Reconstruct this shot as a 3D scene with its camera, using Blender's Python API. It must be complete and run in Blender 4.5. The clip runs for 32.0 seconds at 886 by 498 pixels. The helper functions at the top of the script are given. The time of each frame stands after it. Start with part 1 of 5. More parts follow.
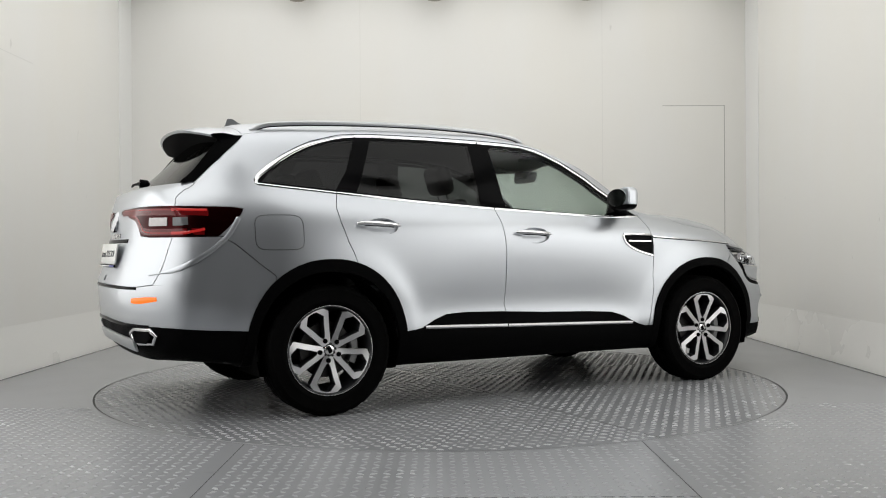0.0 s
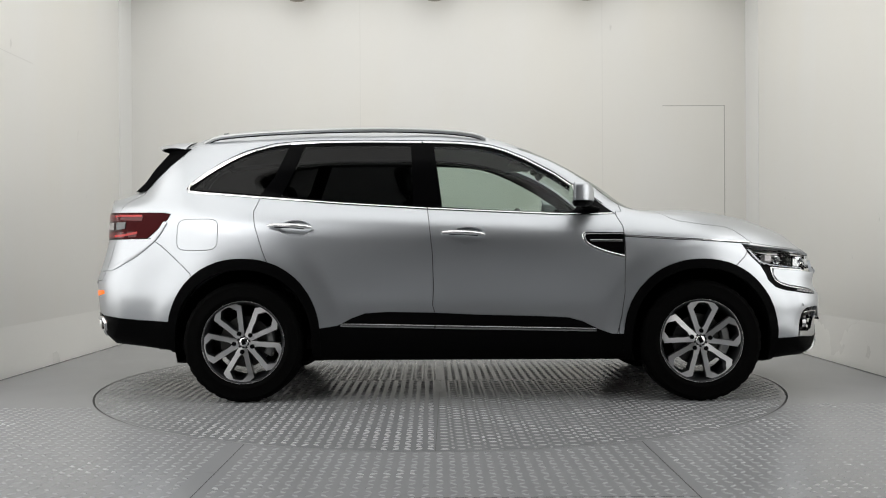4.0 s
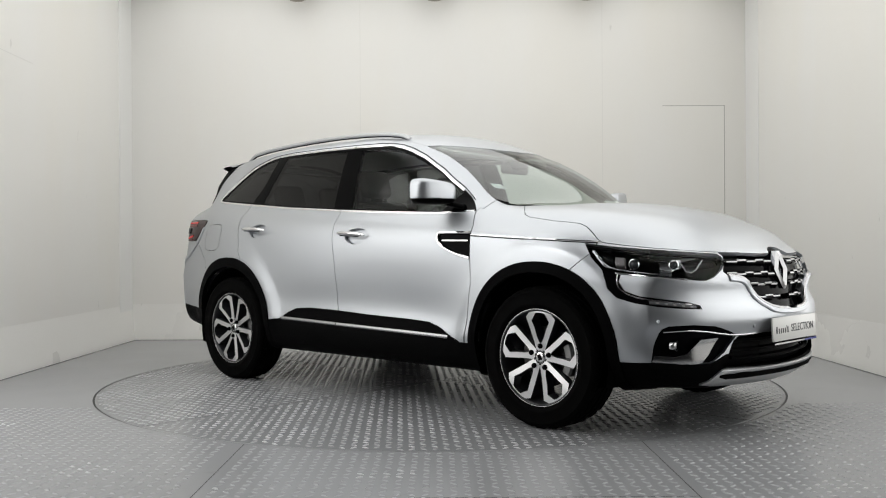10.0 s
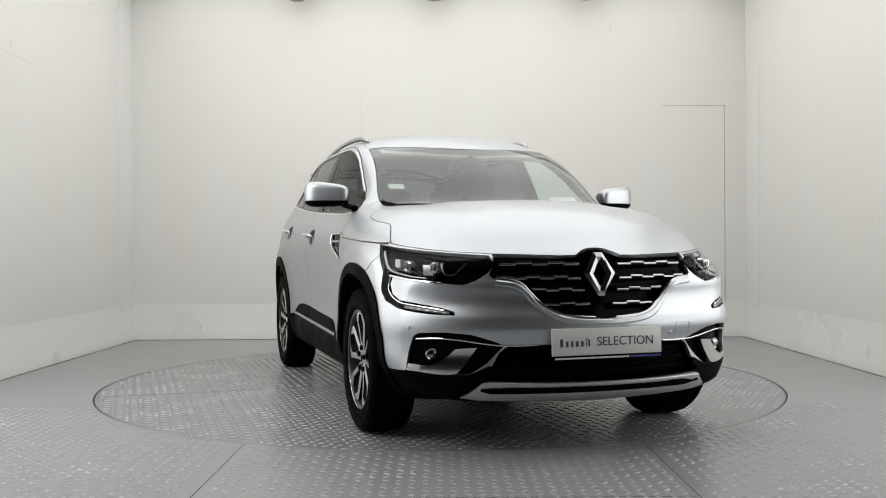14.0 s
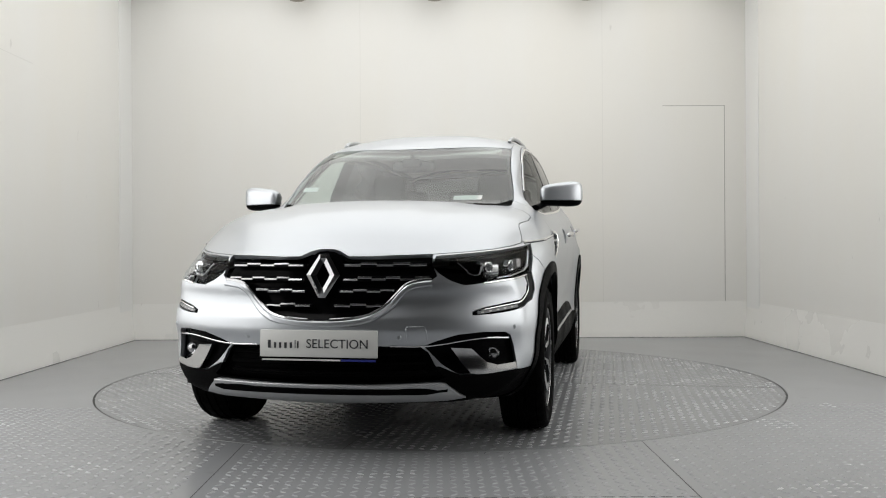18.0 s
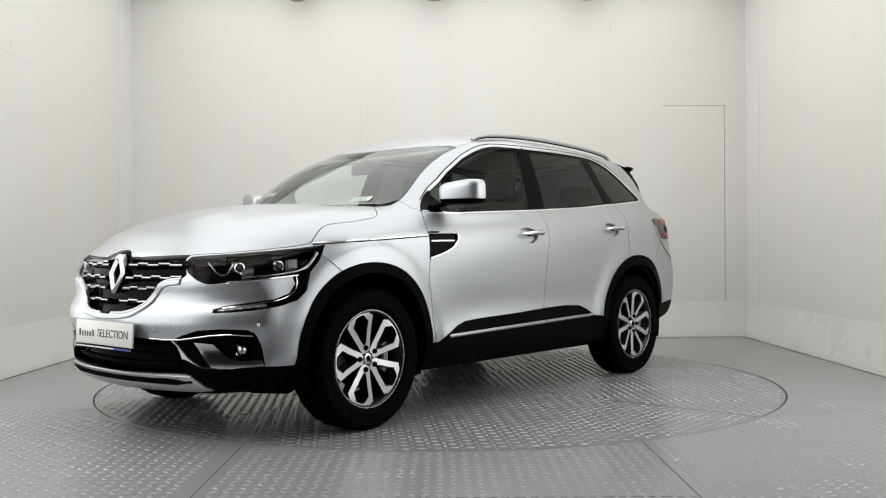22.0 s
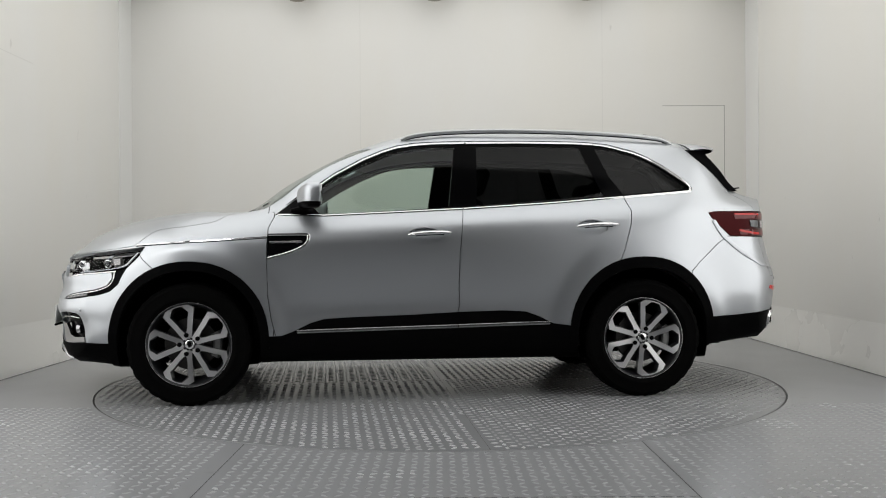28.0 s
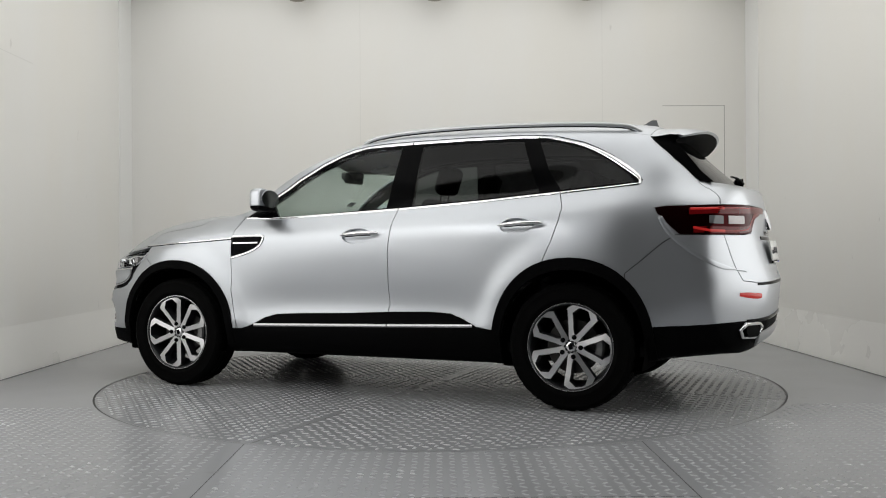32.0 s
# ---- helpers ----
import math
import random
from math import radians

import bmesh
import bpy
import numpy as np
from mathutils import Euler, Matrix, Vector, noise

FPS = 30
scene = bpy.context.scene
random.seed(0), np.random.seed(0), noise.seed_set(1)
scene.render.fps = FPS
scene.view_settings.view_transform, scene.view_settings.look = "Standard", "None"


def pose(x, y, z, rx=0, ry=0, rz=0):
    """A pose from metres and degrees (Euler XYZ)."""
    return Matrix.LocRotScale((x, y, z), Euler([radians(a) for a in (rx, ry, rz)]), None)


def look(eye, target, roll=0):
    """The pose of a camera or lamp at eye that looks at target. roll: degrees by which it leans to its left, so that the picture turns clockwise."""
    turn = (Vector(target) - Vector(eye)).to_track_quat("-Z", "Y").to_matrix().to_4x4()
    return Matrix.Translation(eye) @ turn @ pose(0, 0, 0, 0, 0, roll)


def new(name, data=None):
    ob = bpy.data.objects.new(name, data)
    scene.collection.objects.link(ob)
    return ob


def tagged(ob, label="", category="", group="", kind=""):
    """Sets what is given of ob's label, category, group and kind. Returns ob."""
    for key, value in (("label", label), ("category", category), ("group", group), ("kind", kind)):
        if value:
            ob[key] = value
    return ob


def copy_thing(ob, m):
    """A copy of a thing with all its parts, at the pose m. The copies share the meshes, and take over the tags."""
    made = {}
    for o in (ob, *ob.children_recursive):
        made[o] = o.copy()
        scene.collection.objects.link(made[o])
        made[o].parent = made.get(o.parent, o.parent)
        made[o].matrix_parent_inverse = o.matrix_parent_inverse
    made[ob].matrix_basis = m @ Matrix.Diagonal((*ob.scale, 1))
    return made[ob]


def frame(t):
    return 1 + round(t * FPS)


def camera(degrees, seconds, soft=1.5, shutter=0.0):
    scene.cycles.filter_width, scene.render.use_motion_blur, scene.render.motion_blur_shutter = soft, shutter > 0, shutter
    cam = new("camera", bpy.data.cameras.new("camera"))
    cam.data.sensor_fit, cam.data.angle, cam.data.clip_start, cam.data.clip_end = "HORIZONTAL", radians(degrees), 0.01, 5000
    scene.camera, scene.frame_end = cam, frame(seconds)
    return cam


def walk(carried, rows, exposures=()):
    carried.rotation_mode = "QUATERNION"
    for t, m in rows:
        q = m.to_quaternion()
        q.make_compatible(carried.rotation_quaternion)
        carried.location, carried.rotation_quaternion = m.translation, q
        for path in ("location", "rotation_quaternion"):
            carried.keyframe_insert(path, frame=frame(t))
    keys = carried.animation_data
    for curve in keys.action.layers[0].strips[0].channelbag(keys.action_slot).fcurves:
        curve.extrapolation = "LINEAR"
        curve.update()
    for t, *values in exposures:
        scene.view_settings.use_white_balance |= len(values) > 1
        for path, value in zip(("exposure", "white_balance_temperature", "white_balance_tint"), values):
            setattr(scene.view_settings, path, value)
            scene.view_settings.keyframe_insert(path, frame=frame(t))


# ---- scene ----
# ---------------------------------------------------------------- camera
cam = camera(51.5, 32.0, soft=1.1)
EYE = (0.0, -6.332, 0.9015)
AIM = look(EYE, (EYE[0] + 0.0034434, EYE[1] + 0.999994, EYE[2] + 0.000333), -0.303)
walk(cam, [(0.0, AIM), (32.0, AIM)], [(0, -0.04), (1, -0.16), (2, -0.16), (3, -0.06), (6, -0.18), (7, -0.30), (8, -0.10), (9, 0.03), (10, -0.02), (12, 0.08), (14, 0.09), (17, 0.07), (22, 0.09), (24, 0.05), (25, -0.06), (28, -0.21), (29, -0.19), (30, -0.06), (31, -0.03), (32, -0.22)])

# ---------------------------------------------------------------- light
ROOM_X, ROOM_BACK, ROOM_FRONT, ROOM_TOP = 3.125, 3.002, -2.7, 3.62
FLOOR_FRONT = -5.0
world = bpy.data.worlds.new("booth_world")
scene.world = world
world.use_nodes = True
world.node_tree.nodes["Background"].inputs[0].default_value = (0.9, 0.95, 1.0, 1)
world.node_tree.nodes["Background"].inputs[1].default_value = 0.02


def area_lamp(name, at, target, size_x, size_y, watts, colour=(1, 0.97, 0.93)):
    data = bpy.data.lights.new(name, "AREA")
    data.shape, data.size, data.size_y, data.energy, data.color = "RECTANGLE", size_x, size_y, watts, colour
    ob = new(name, data)
    ob.matrix_world = look(at, target)
    return ob


WHITE = (0.985, 0.983, 0.968)
area_lamp("ceiling_lamp", (0, 0.1, 3.60), (0, 0.1001, 0), 5.6, 5.4, 109, WHITE)
# Unseen area lights along the side walls, added to brighten the car's reflections.
for x in (-3.05, 3.05):
    area_lamp("side_fill", (x, -2.4, 1.9), (0, -2.4, 1.9), 3.9, 2.9, 51, WHITE)
# Unseen overhead light, added for the bright pool on the floor at front left.
area_lamp("floor_fill", (-2.5, -3.9, 3.3), (-2.0, -2.2, 0.0), 1.8, 1.3, 40, WHITE)


# ---------------------------------------------------------------- materials
def material(name, colour, rough=0.5, metal=0.0, vary=0.0, scale=8.0, bump=0.0, bump_scale=60.0, coat=0.0, rough_vary=0.0, spec=0.5):
    """A principled surface with two scales of colour variation, varied gloss and fine relief."""
    m = bpy.data.materials.new(name)
    m.use_nodes = True
    n, l = m.node_tree.nodes, m.node_tree.links
    b = n["Principled BSDF"]
    b.inputs["Base Color"].default_value = (*colour, 1)
    b.inputs["Roughness"].default_value = rough
    b.inputs["Metallic"].default_value = metal
    b.inputs["Coat Weight"].default_value = coat
    b.inputs["Coat Roughness"].default_value = 0.04
    b.inputs["Specular IOR Level"].default_value = spec
    if not (vary or bump or rough_vary):
        return m
    co = n.new("ShaderNodeTexCoord")
    big, fine = n.new("ShaderNodeTexNoise"), n.new("ShaderNodeTexNoise")
    for t, s in ((big, scale), (fine, bump_scale)):
        t.inputs["Scale"].default_value, t.inputs["Detail"].default_value = s, 4
        l.new(co.outputs["Object"], t.inputs["Vector"])
    if vary:
        mix, lo = n.new("ShaderNodeMix"), [max(0, c * (1 - vary)) for c in colour]
        mix.data_type = "RGBA"
        mix.inputs["A"].default_value, mix.inputs["B"].default_value = (*lo, 1), (*[min(1, c * (1 + vary)) for c in colour], 1)
        add = n.new("ShaderNodeMath")
        add.operation = "MULTIPLY_ADD"
        l.new(fine.outputs[0], add.inputs[0])
        add.inputs[1].default_value = 0.35
        sub = n.new("ShaderNodeMath")
        sub.operation = "MULTIPLY"
        sub.inputs[1].default_value = 0.65
        l.new(big.outputs[0], sub.inputs[0])
        l.new(sub.outputs[0], add.inputs[2])
        l.new(add.outputs[0], mix.inputs["Factor"])
        l.new(mix.outputs["Result"], b.inputs["Base Color"])
    if rough_vary:
        mr = n.new("ShaderNodeMapRange")
        mr.inputs["From Min"].default_value, mr.inputs["From Max"].default_value = 0.3, 0.7
        mr.inputs["To Min"].default_value, mr.inputs["To Max"].default_value = max(0, rough - rough_vary), min(1, rough + rough_vary)
        l.new(big.outputs[0], mr.inputs["Value"])
        l.new(mr.outputs[0], b.inputs["Roughness"])
    if bump:
        bu = n.new("ShaderNodeBump")
        bu.inputs["Strength"].default_value, bu.inputs["Distance"].default_value = 1.0, bump
        l.new(fine.outputs[0], bu.inputs["Height"])
        l.new(bu.outputs[0], b.inputs["Normal"])
    return m


def glass(name, colour, rough=0.0, gloss=0.045, edge=0.9):
    """Thin pane: a tinted clear layer under a mirror-like gloss that grows towards grazing view."""
    m = bpy.data.materials.new(name)
    m.use_nodes = True
    n, l = m.node_tree.nodes, m.node_tree.links
    n.remove(n["Principled BSDF"])
    tr, gl, lw, pw, ma, mx = (n.new(k) for k in ("ShaderNodeBsdfTransparent", "ShaderNodeBsdfGlossy", "ShaderNodeLayerWeight", "ShaderNodeMath", "ShaderNodeMath", "ShaderNodeMixShader"))
    tr.inputs[0].default_value = (*colour, 1)
    gl.inputs["Roughness"].default_value = rough
    lw.inputs[0].default_value = 0.5
    pw.operation, ma.operation = "POWER", "MULTIPLY_ADD"
    pw.inputs[1].default_value, ma.inputs[1].default_value, ma.inputs[2].default_value = 4.5, edge - gloss, gloss
    l.new(lw.outputs["Facing"], pw.inputs[0]), l.new(pw.outputs[0], ma.inputs[0]), l.new(ma.outputs[0], mx.inputs[0])
    l.new(tr.outputs[0], mx.inputs[1]), l.new(gl.outputs[0], mx.inputs[2])
    l.new(mx.outputs[0], n["Material Output"].inputs[0])
    return m


def glowing(name, colour, strength, base=(0.3, 0.02, 0.02)):
    m = material(name, base, 0.15)
    b = m.node_tree.nodes["Principled BSDF"]
    b.inputs["Emission Color"].default_value, b.inputs["Emission Strength"].default_value = (*colour, 1), strength
    return m


def car_paint():
    m = material("silver_paint", (0.6, 0.62, 0.65), 0.41, 1.0, coat=0.4)
    n, l = m.node_tree.nodes, m.node_tree.links
    n["Principled BSDF"].inputs["Coat Roughness"].default_value = 0.06
    b, co, vo, nm = n["Principled BSDF"], n.new("ShaderNodeTexCoord"), n.new("ShaderNodeTexNoise"), n.new("ShaderNodeMix")
    vo.inputs["Scale"].default_value, vo.inputs["Detail"].default_value = 900, 1
    nm.data_type = "RGBA"
    nm.inputs["A"].default_value, nm.inputs["B"].default_value = (0.50, 0.52, 0.55, 1), (0.54, 0.56, 0.59, 1)
    l.new(co.outputs["Object"], vo.inputs["Vector"]), l.new(vo.outputs[0], nm.inputs["Factor"]), l.new(nm.outputs["Result"], b.inputs["Base Color"])
    return m


PAINT = car_paint()
CHROME = material("chrome", (0.82, 0.82, 0.83), 0.08, 1.0)
SATIN = material("satin_silver_plastic", (0.52, 0.53, 0.54), 0.32, 0.7, vary=0.04, bump_scale=300)
CLAD = material("black_cladding", (0.0022, 0.0022, 0.0024), 0.5, spec=0.02, vary=0.25, scale=5, bump=0.0006, bump_scale=700, rough_vary=0.08)
GLOSS_BLACK = material("gloss_black", (0.003, 0.003, 0.0035), 0.10, vary=0.1, spec=0.025)
TRIM_BLACK = material("black_window_trim", (0.002, 0.002, 0.0023), 0.13, vary=0.2, spec=0.035)
DARK = material("dark_liner", (0.003, 0.003, 0.003), 0.95, spec=0.03, vary=0.3, scale=9)
RUBBER = material("tyre_rubber", (0.0022, 0.0022, 0.0022), 0.7, spec=0.03, vary=0.3, scale=20, bump=0.0008, bump_scale=200, rough_vary=0.12)
ALLOY = material("bright_alloy", (0.62, 0.62, 0.63), 0.25, 0.95, vary=0.05, bump_scale=400, rough_vary=0.05)


def turned_alloy():
    """Machined face with fine grooves round the axle, so its gloss runs across them."""
    m = material("machined_alloy", (0.70, 0.70, 0.71), 0.31, 0.95)
    n, l = m.node_tree.nodes, m.node_tree.links
    co, cr, no, tr = n.new("ShaderNodeTexCoord"), n.new("ShaderNodeVectorMath"), n.new("ShaderNodeVectorMath"), n.new("ShaderNodeVectorTransform")
    cr.operation, no.operation = "CROSS_PRODUCT", "NORMALIZE"
    cr.inputs[1].default_value = (0, 1, 0)
    tr.convert_from, tr.convert_to = "OBJECT", "WORLD"
    b = n["Principled BSDF"]
    b.inputs["Anisotropic"].default_value = 0.8
    l.new(co.outputs["Object"], cr.inputs[0]), l.new(cr.outputs[0], no.inputs[0]), l.new(no.outputs[0], tr.inputs[0]), l.new(tr.outputs[0], b.inputs["Tangent"])
    return m


TURNED = turned_alloy()
ALLOY_DARK = material("graphite_alloy_paint", (0.02, 0.021, 0.023), 0.3, 0.3, vary=0.1, coat=0.15)
STEEL = material("brake_steel", (0.06, 0.058, 0.056), 0.42, 1.0, vary=0.2, scale=40, rough_vary=0.1)
CALIPER = material("caliper_metal", (0.22, 0.22, 0.22), 0.4, 0.8, vary=0.2, scale=40)
POLISHED = material("polished_trim", (0.72, 0.72, 0.73), 0.12, 1.0)
GLASS_CLEAR = glass("clear_window", (0.68, 0.76, 0.71), gloss=0.03, edge=0.55)
# Chrome, bright and satin, darkened in colour for the dark hall it reflects.
DARKENED_CHROME = material("darkened_chrome", (0.42, 0.42, 0.43), 0.1, 1.0)
DASH = material("satin_darkened_chrome", (0.42, 0.42, 0.43), 0.24, 1.0)
GLASS_TINT = glass("privacy_glass", (0.085, 0.088, 0.09), gloss=0.022)
GLASS_SCREEN = glass("windscreen_glass", (0.72, 0.79, 0.77), gloss=0.14)
LENS = glass("clear_lens", (0.95, 0.96, 0.97), 0.02, gloss=0.015, edge=0.25)
WALL = material("booth_wall_paint", (0.84, 0.83, 0.80), 0.55, vary=0.03, scale=0.9, bump=0.0004, bump_scale=180, rough_vary=0.12)


def wall_stains(m, tint, amount, stretch):
    """Faint yellowed streaks that run up the wall, and a few small scuffs."""
    n, l = m.node_tree.nodes, m.node_tree.links
    b = n["Principled BSDF"]
    old = b.inputs["Base Color"].links[0].from_socket
    for scale, lo, hi, shade, most in (((1.1, 1.1, stretch), .45, .75, tint, amount), ((9, 9, 4), .735, .76, (.55, .53, .50, 1), .35)):
        co, mp, no, mr, mx = (n.new("ShaderNode" + k) for k in ("TexCoord", "Mapping", "TexNoise", "MapRange", "Mix"))
        mp.inputs["Scale"].default_value = scale
        no.inputs["Scale"].default_value, no.inputs["Detail"].default_value = 1.0, 3
        mr.inputs["From Min"].default_value, mr.inputs["From Max"].default_value, mr.inputs["To Max"].default_value = lo, hi, most
        mx.data_type = "RGBA"
        mx.inputs["B"].default_value = shade
        l.new(co.outputs["Object"], mp.inputs["Vector"]), l.new(mp.outputs[0], no.inputs["Vector"]), l.new(no.outputs[0], mr.inputs["Value"])
        l.new(mr.outputs[0], mx.inputs["Factor"]), l.new(old, mx.inputs["A"])
        old = mx.outputs["Result"]
    l.new(old, b.inputs["Base Color"])


wall_stains(WALL, (.83, .80, .73, 1), .55, .25)
CEIL = material("ceiling_white", (0.8, 0.8, 0.78), 0.7, vary=0.03, scale=1.2)


# ---------------------------------------------------------------- building blocks
def part(name, bm, mat, parent=None, label="", smooth=True, at=None):
    me = bpy.data.meshes.new(name)
    bm.to_mesh(me)
    bm.free()
    me.materials.append(mat)
    if smooth:
        me.shade_smooth()
        me.set_sharp_from_angle(angle=radians(35))
    ob = new(name, me)
    if parent:
        ob.parent = parent
    if at is not None:
        ob.matrix_basis = at
    return tagged(ob, label)


def empty(name, label, category, at=None):
    ob = new(name)
    if at is not None:
        ob.matrix_world = at
    return tagged(ob, label, category)


def box(bm, x0, x1, y0, y1, z0, z1, bevel=0.0, m=None, segs=2):
    made = bmesh.ops.create_cube(bm, size=1)["verts"]
    t = Matrix.Translation(((x0 + x1) / 2, (y0 + y1) / 2, (z0 + z1) / 2)) @ Matrix.Diagonal((abs(x1 - x0), abs(y1 - y0), abs(z1 - z0), 1))
    bmesh.ops.transform(bm, matrix=t, verts=made)
    edges = list({e for v in made for e in v.link_edges})
    if bevel:
        made = bmesh.ops.bevel(bm, geom=edges + made, offset=bevel, segments=segs, affect="EDGES", profile=0.5)["verts"]
    if m is not None:
        bmesh.ops.transform(bm, matrix=m, verts=made)
    return bm


def lathe(bm, profile, n=48, axis="y", m=None):
    """Turns (radius, offset) pairs about an axis."""
    rings = []
    for i in range(n):
        a = 2 * math.pi * i / n
        c, s = math.cos(a), math.sin(a)
        ring = []
        for r, o in profile:
            p = {"y": (r * c, o, r * s), "z": (r * c, r * s, o), "x": (o, r * c, r * s)}[axis]
            ring.append(bm.verts.new(m @ Vector(p) if m is not None else p))
        rings.append(ring)
    for i in range(n):
        a, b = rings[i], rings[(i + 1) % n]
        for j in range(len(profile) - 1):
            bm.faces.new((a[j], a[j + 1], b[j + 1], b[j]))
    return bm


def tube(bm, path, radius, n=8, squash=1.0, caps=True):
    """A round bar along a list of points; radius may be a list."""
    pts = [Vector(p) for p in path]
    rings, up = [], Vector((0, 0, 1))
    for i, p in enumerate(pts):
        d = (pts[min(i + 1, len(pts) - 1)] - pts[max(i - 1, 0)]).normalized()
        s = d.cross(up)
        s = s.normalized() if s.length > 1e-4 else Vector((1, 0, 0))
        u = s.cross(d)
        r = radius[i] if isinstance(radius, (list, tuple)) else radius
        rings.append([bm.verts.new(p + (s * math.cos(2 * math.pi * k / n) + u * math.sin(2 * math.pi * k / n) * squash) * r) for k in range(n)])
    for a, b in zip(rings, rings[1:]):
        for k in range(n):
            bm.faces.new((a[k], a[(k + 1) % n], b[(k + 1) % n], b[k]))
    if caps:
        bm.faces.new(rings[0][::-1]), bm.faces.new(rings[-1])
    return bm


# ---------------------------------------------------------------- the booth
def setting(name, bm, mat, label, category, smooth=False):
    return tagged(part(name, bm, mat, None, label, smooth), label, category, kind="structure")


def floor_paint(name, colour, rough, gloss_scale):
    """Worn grey floor paint: blotches, fine grit, scuffs and uneven gloss."""
    m = material(name, colour, rough, vary=0.05, scale=1.7, bump=0.00012, bump_scale=140, rough_vary=0.015)
    n, l = m.node_tree.nodes, m.node_tree.links
    b = n["Principled BSDF"]
    co, sp, ra, mx = n.new("ShaderNodeTexCoord"), n.new("ShaderNodeTexNoise"), n.new("ShaderNodeValToRGB"), n.new("ShaderNodeMix")
    sp.inputs["Scale"].default_value, sp.inputs["Detail"].default_value = gloss_scale, 6
    ra.color_ramp.elements[0].position, ra.color_ramp.elements[1].position = .66, .74
    mx.data_type, mx.blend_type = "RGBA", "MULTIPLY"
    old = b.inputs["Base Color"].links[0].from_socket
    l.new(co.outputs["Object"], sp.inputs["Vector"]), l.new(sp.outputs[0], ra.inputs[0]), l.new(ra.outputs[0], mx.inputs["Factor"])
    l.new(old, mx.inputs["A"])
    mx.inputs["B"].default_value = (.93, .928, .925, 1)
    l.new(mx.outputs["Result"], b.inputs["Base Color"])
    return m


FLOOR_MAT = floor_paint("grey_floor_paint", (0.272, 0.278, 0.288), 0.25, 9)
# Bars lighter than the floor paint: light caught on their relief, put in colour.
BAR_MAT = material("floor_tread_bars", (0.31, 0.315, 0.325), 0.22, 0.1, vary=0.14, scale=2.2, rough_vary=0.08)
DISC_MAT = floor_paint("turntable_paint", (0.225, 0.23, 0.238), 0.24, 7)
# Lighter than the disc: worn paint, plus light on the relief put into colour.
TREAD_MAT = material("worn_lit_tread_bars", (0.35, 0.355, 0.365), 0.26, 0.2, vary=0.12, scale=3, rough_vary=0.1)
# Dark fill for the joints and gaps in the floor.
SEAM_MAT = material("dark_joint", (0.03, 0.03, 0.03), 0.8)
SKIRT_MAT = material("skirting_paint", (0.87, 0.86, 0.83), 0.3, vary=0.05, scale=1.4, bump=0.0002, bump_scale=60, rough_vary=0.05)
wall_stains(SKIRT_MAT, (.82, .81, .76, 1), .3, .8)
RING = 2.238
# floor: a sheet with a round hole for the turntable, over a base slab
floor = setting("floor", box(bmesh.new(), -9, 9, -13, ROOM_BACK + 0.3, -0.3, -0.04), FLOOR_MAT, "grey painted steel floor of the photo booth", "floor")
bm = bmesh.new()
n = 192
inner = [bm.verts.new((math.cos(2 * math.pi * k / n) * (RING + .004), math.sin(2 * math.pi * k / n) * (RING + .004), 0)) for k in range(n)]
lip = [bm.verts.new((v.co.x, v.co.y, -.04)) for v in inner]


def to_edge(c, s):
    k = min((ROOM_X / abs(c)) if abs(c) > 1e-6 else 1e9, ((ROOM_BACK if s > 0 else -FLOOR_FRONT) / abs(s)) if abs(s) > 1e-6 else 1e9)
    return (c * k, s * k, 0)


outer = [bm.verts.new(to_edge(math.cos(2 * math.pi * k / n), math.sin(2 * math.pi * k / n))) for k in range(n)]
for k in range(n):
    j = (k + 1) % n
    bm.faces.new((inner[k], outer[k], outer[j], inner[j])), bm.faces.new((inner[j], lip[j], lip[k], inner[k]))
bmesh.ops.recalc_face_normals(bm, faces=bm.faces)
part("floor_plate", bm, FLOOR_MAT, floor, smooth=False)
for x in (-ROOM_X, ROOM_X):
    for y in (ROOM_BACK, FLOOR_FRONT):
        bm = bmesh.new()
        a = [bm.verts.new(q) for q in ((x, y, -.0005), (x * .2, y, -.0005), (x, y * .2, -.0005))]
        bm.faces.new(a)
        part("floor_plate", bm, FLOOR_MAT, floor, smooth=False)
for x in (-.915, .94):
    part("floor_joint", box(bmesh.new(), x - .002, x + .002, FLOOR_FRONT, -math.sqrt(RING ** 2 - x * x) - .01, -.01, .0006), SEAM_MAT, floor, smooth=False)


part("floor_joint", box(bmesh.new(), -.12, .938, -3.002, -2.998, -.01, .0006), SEAM_MAT, floor, smooth=False)


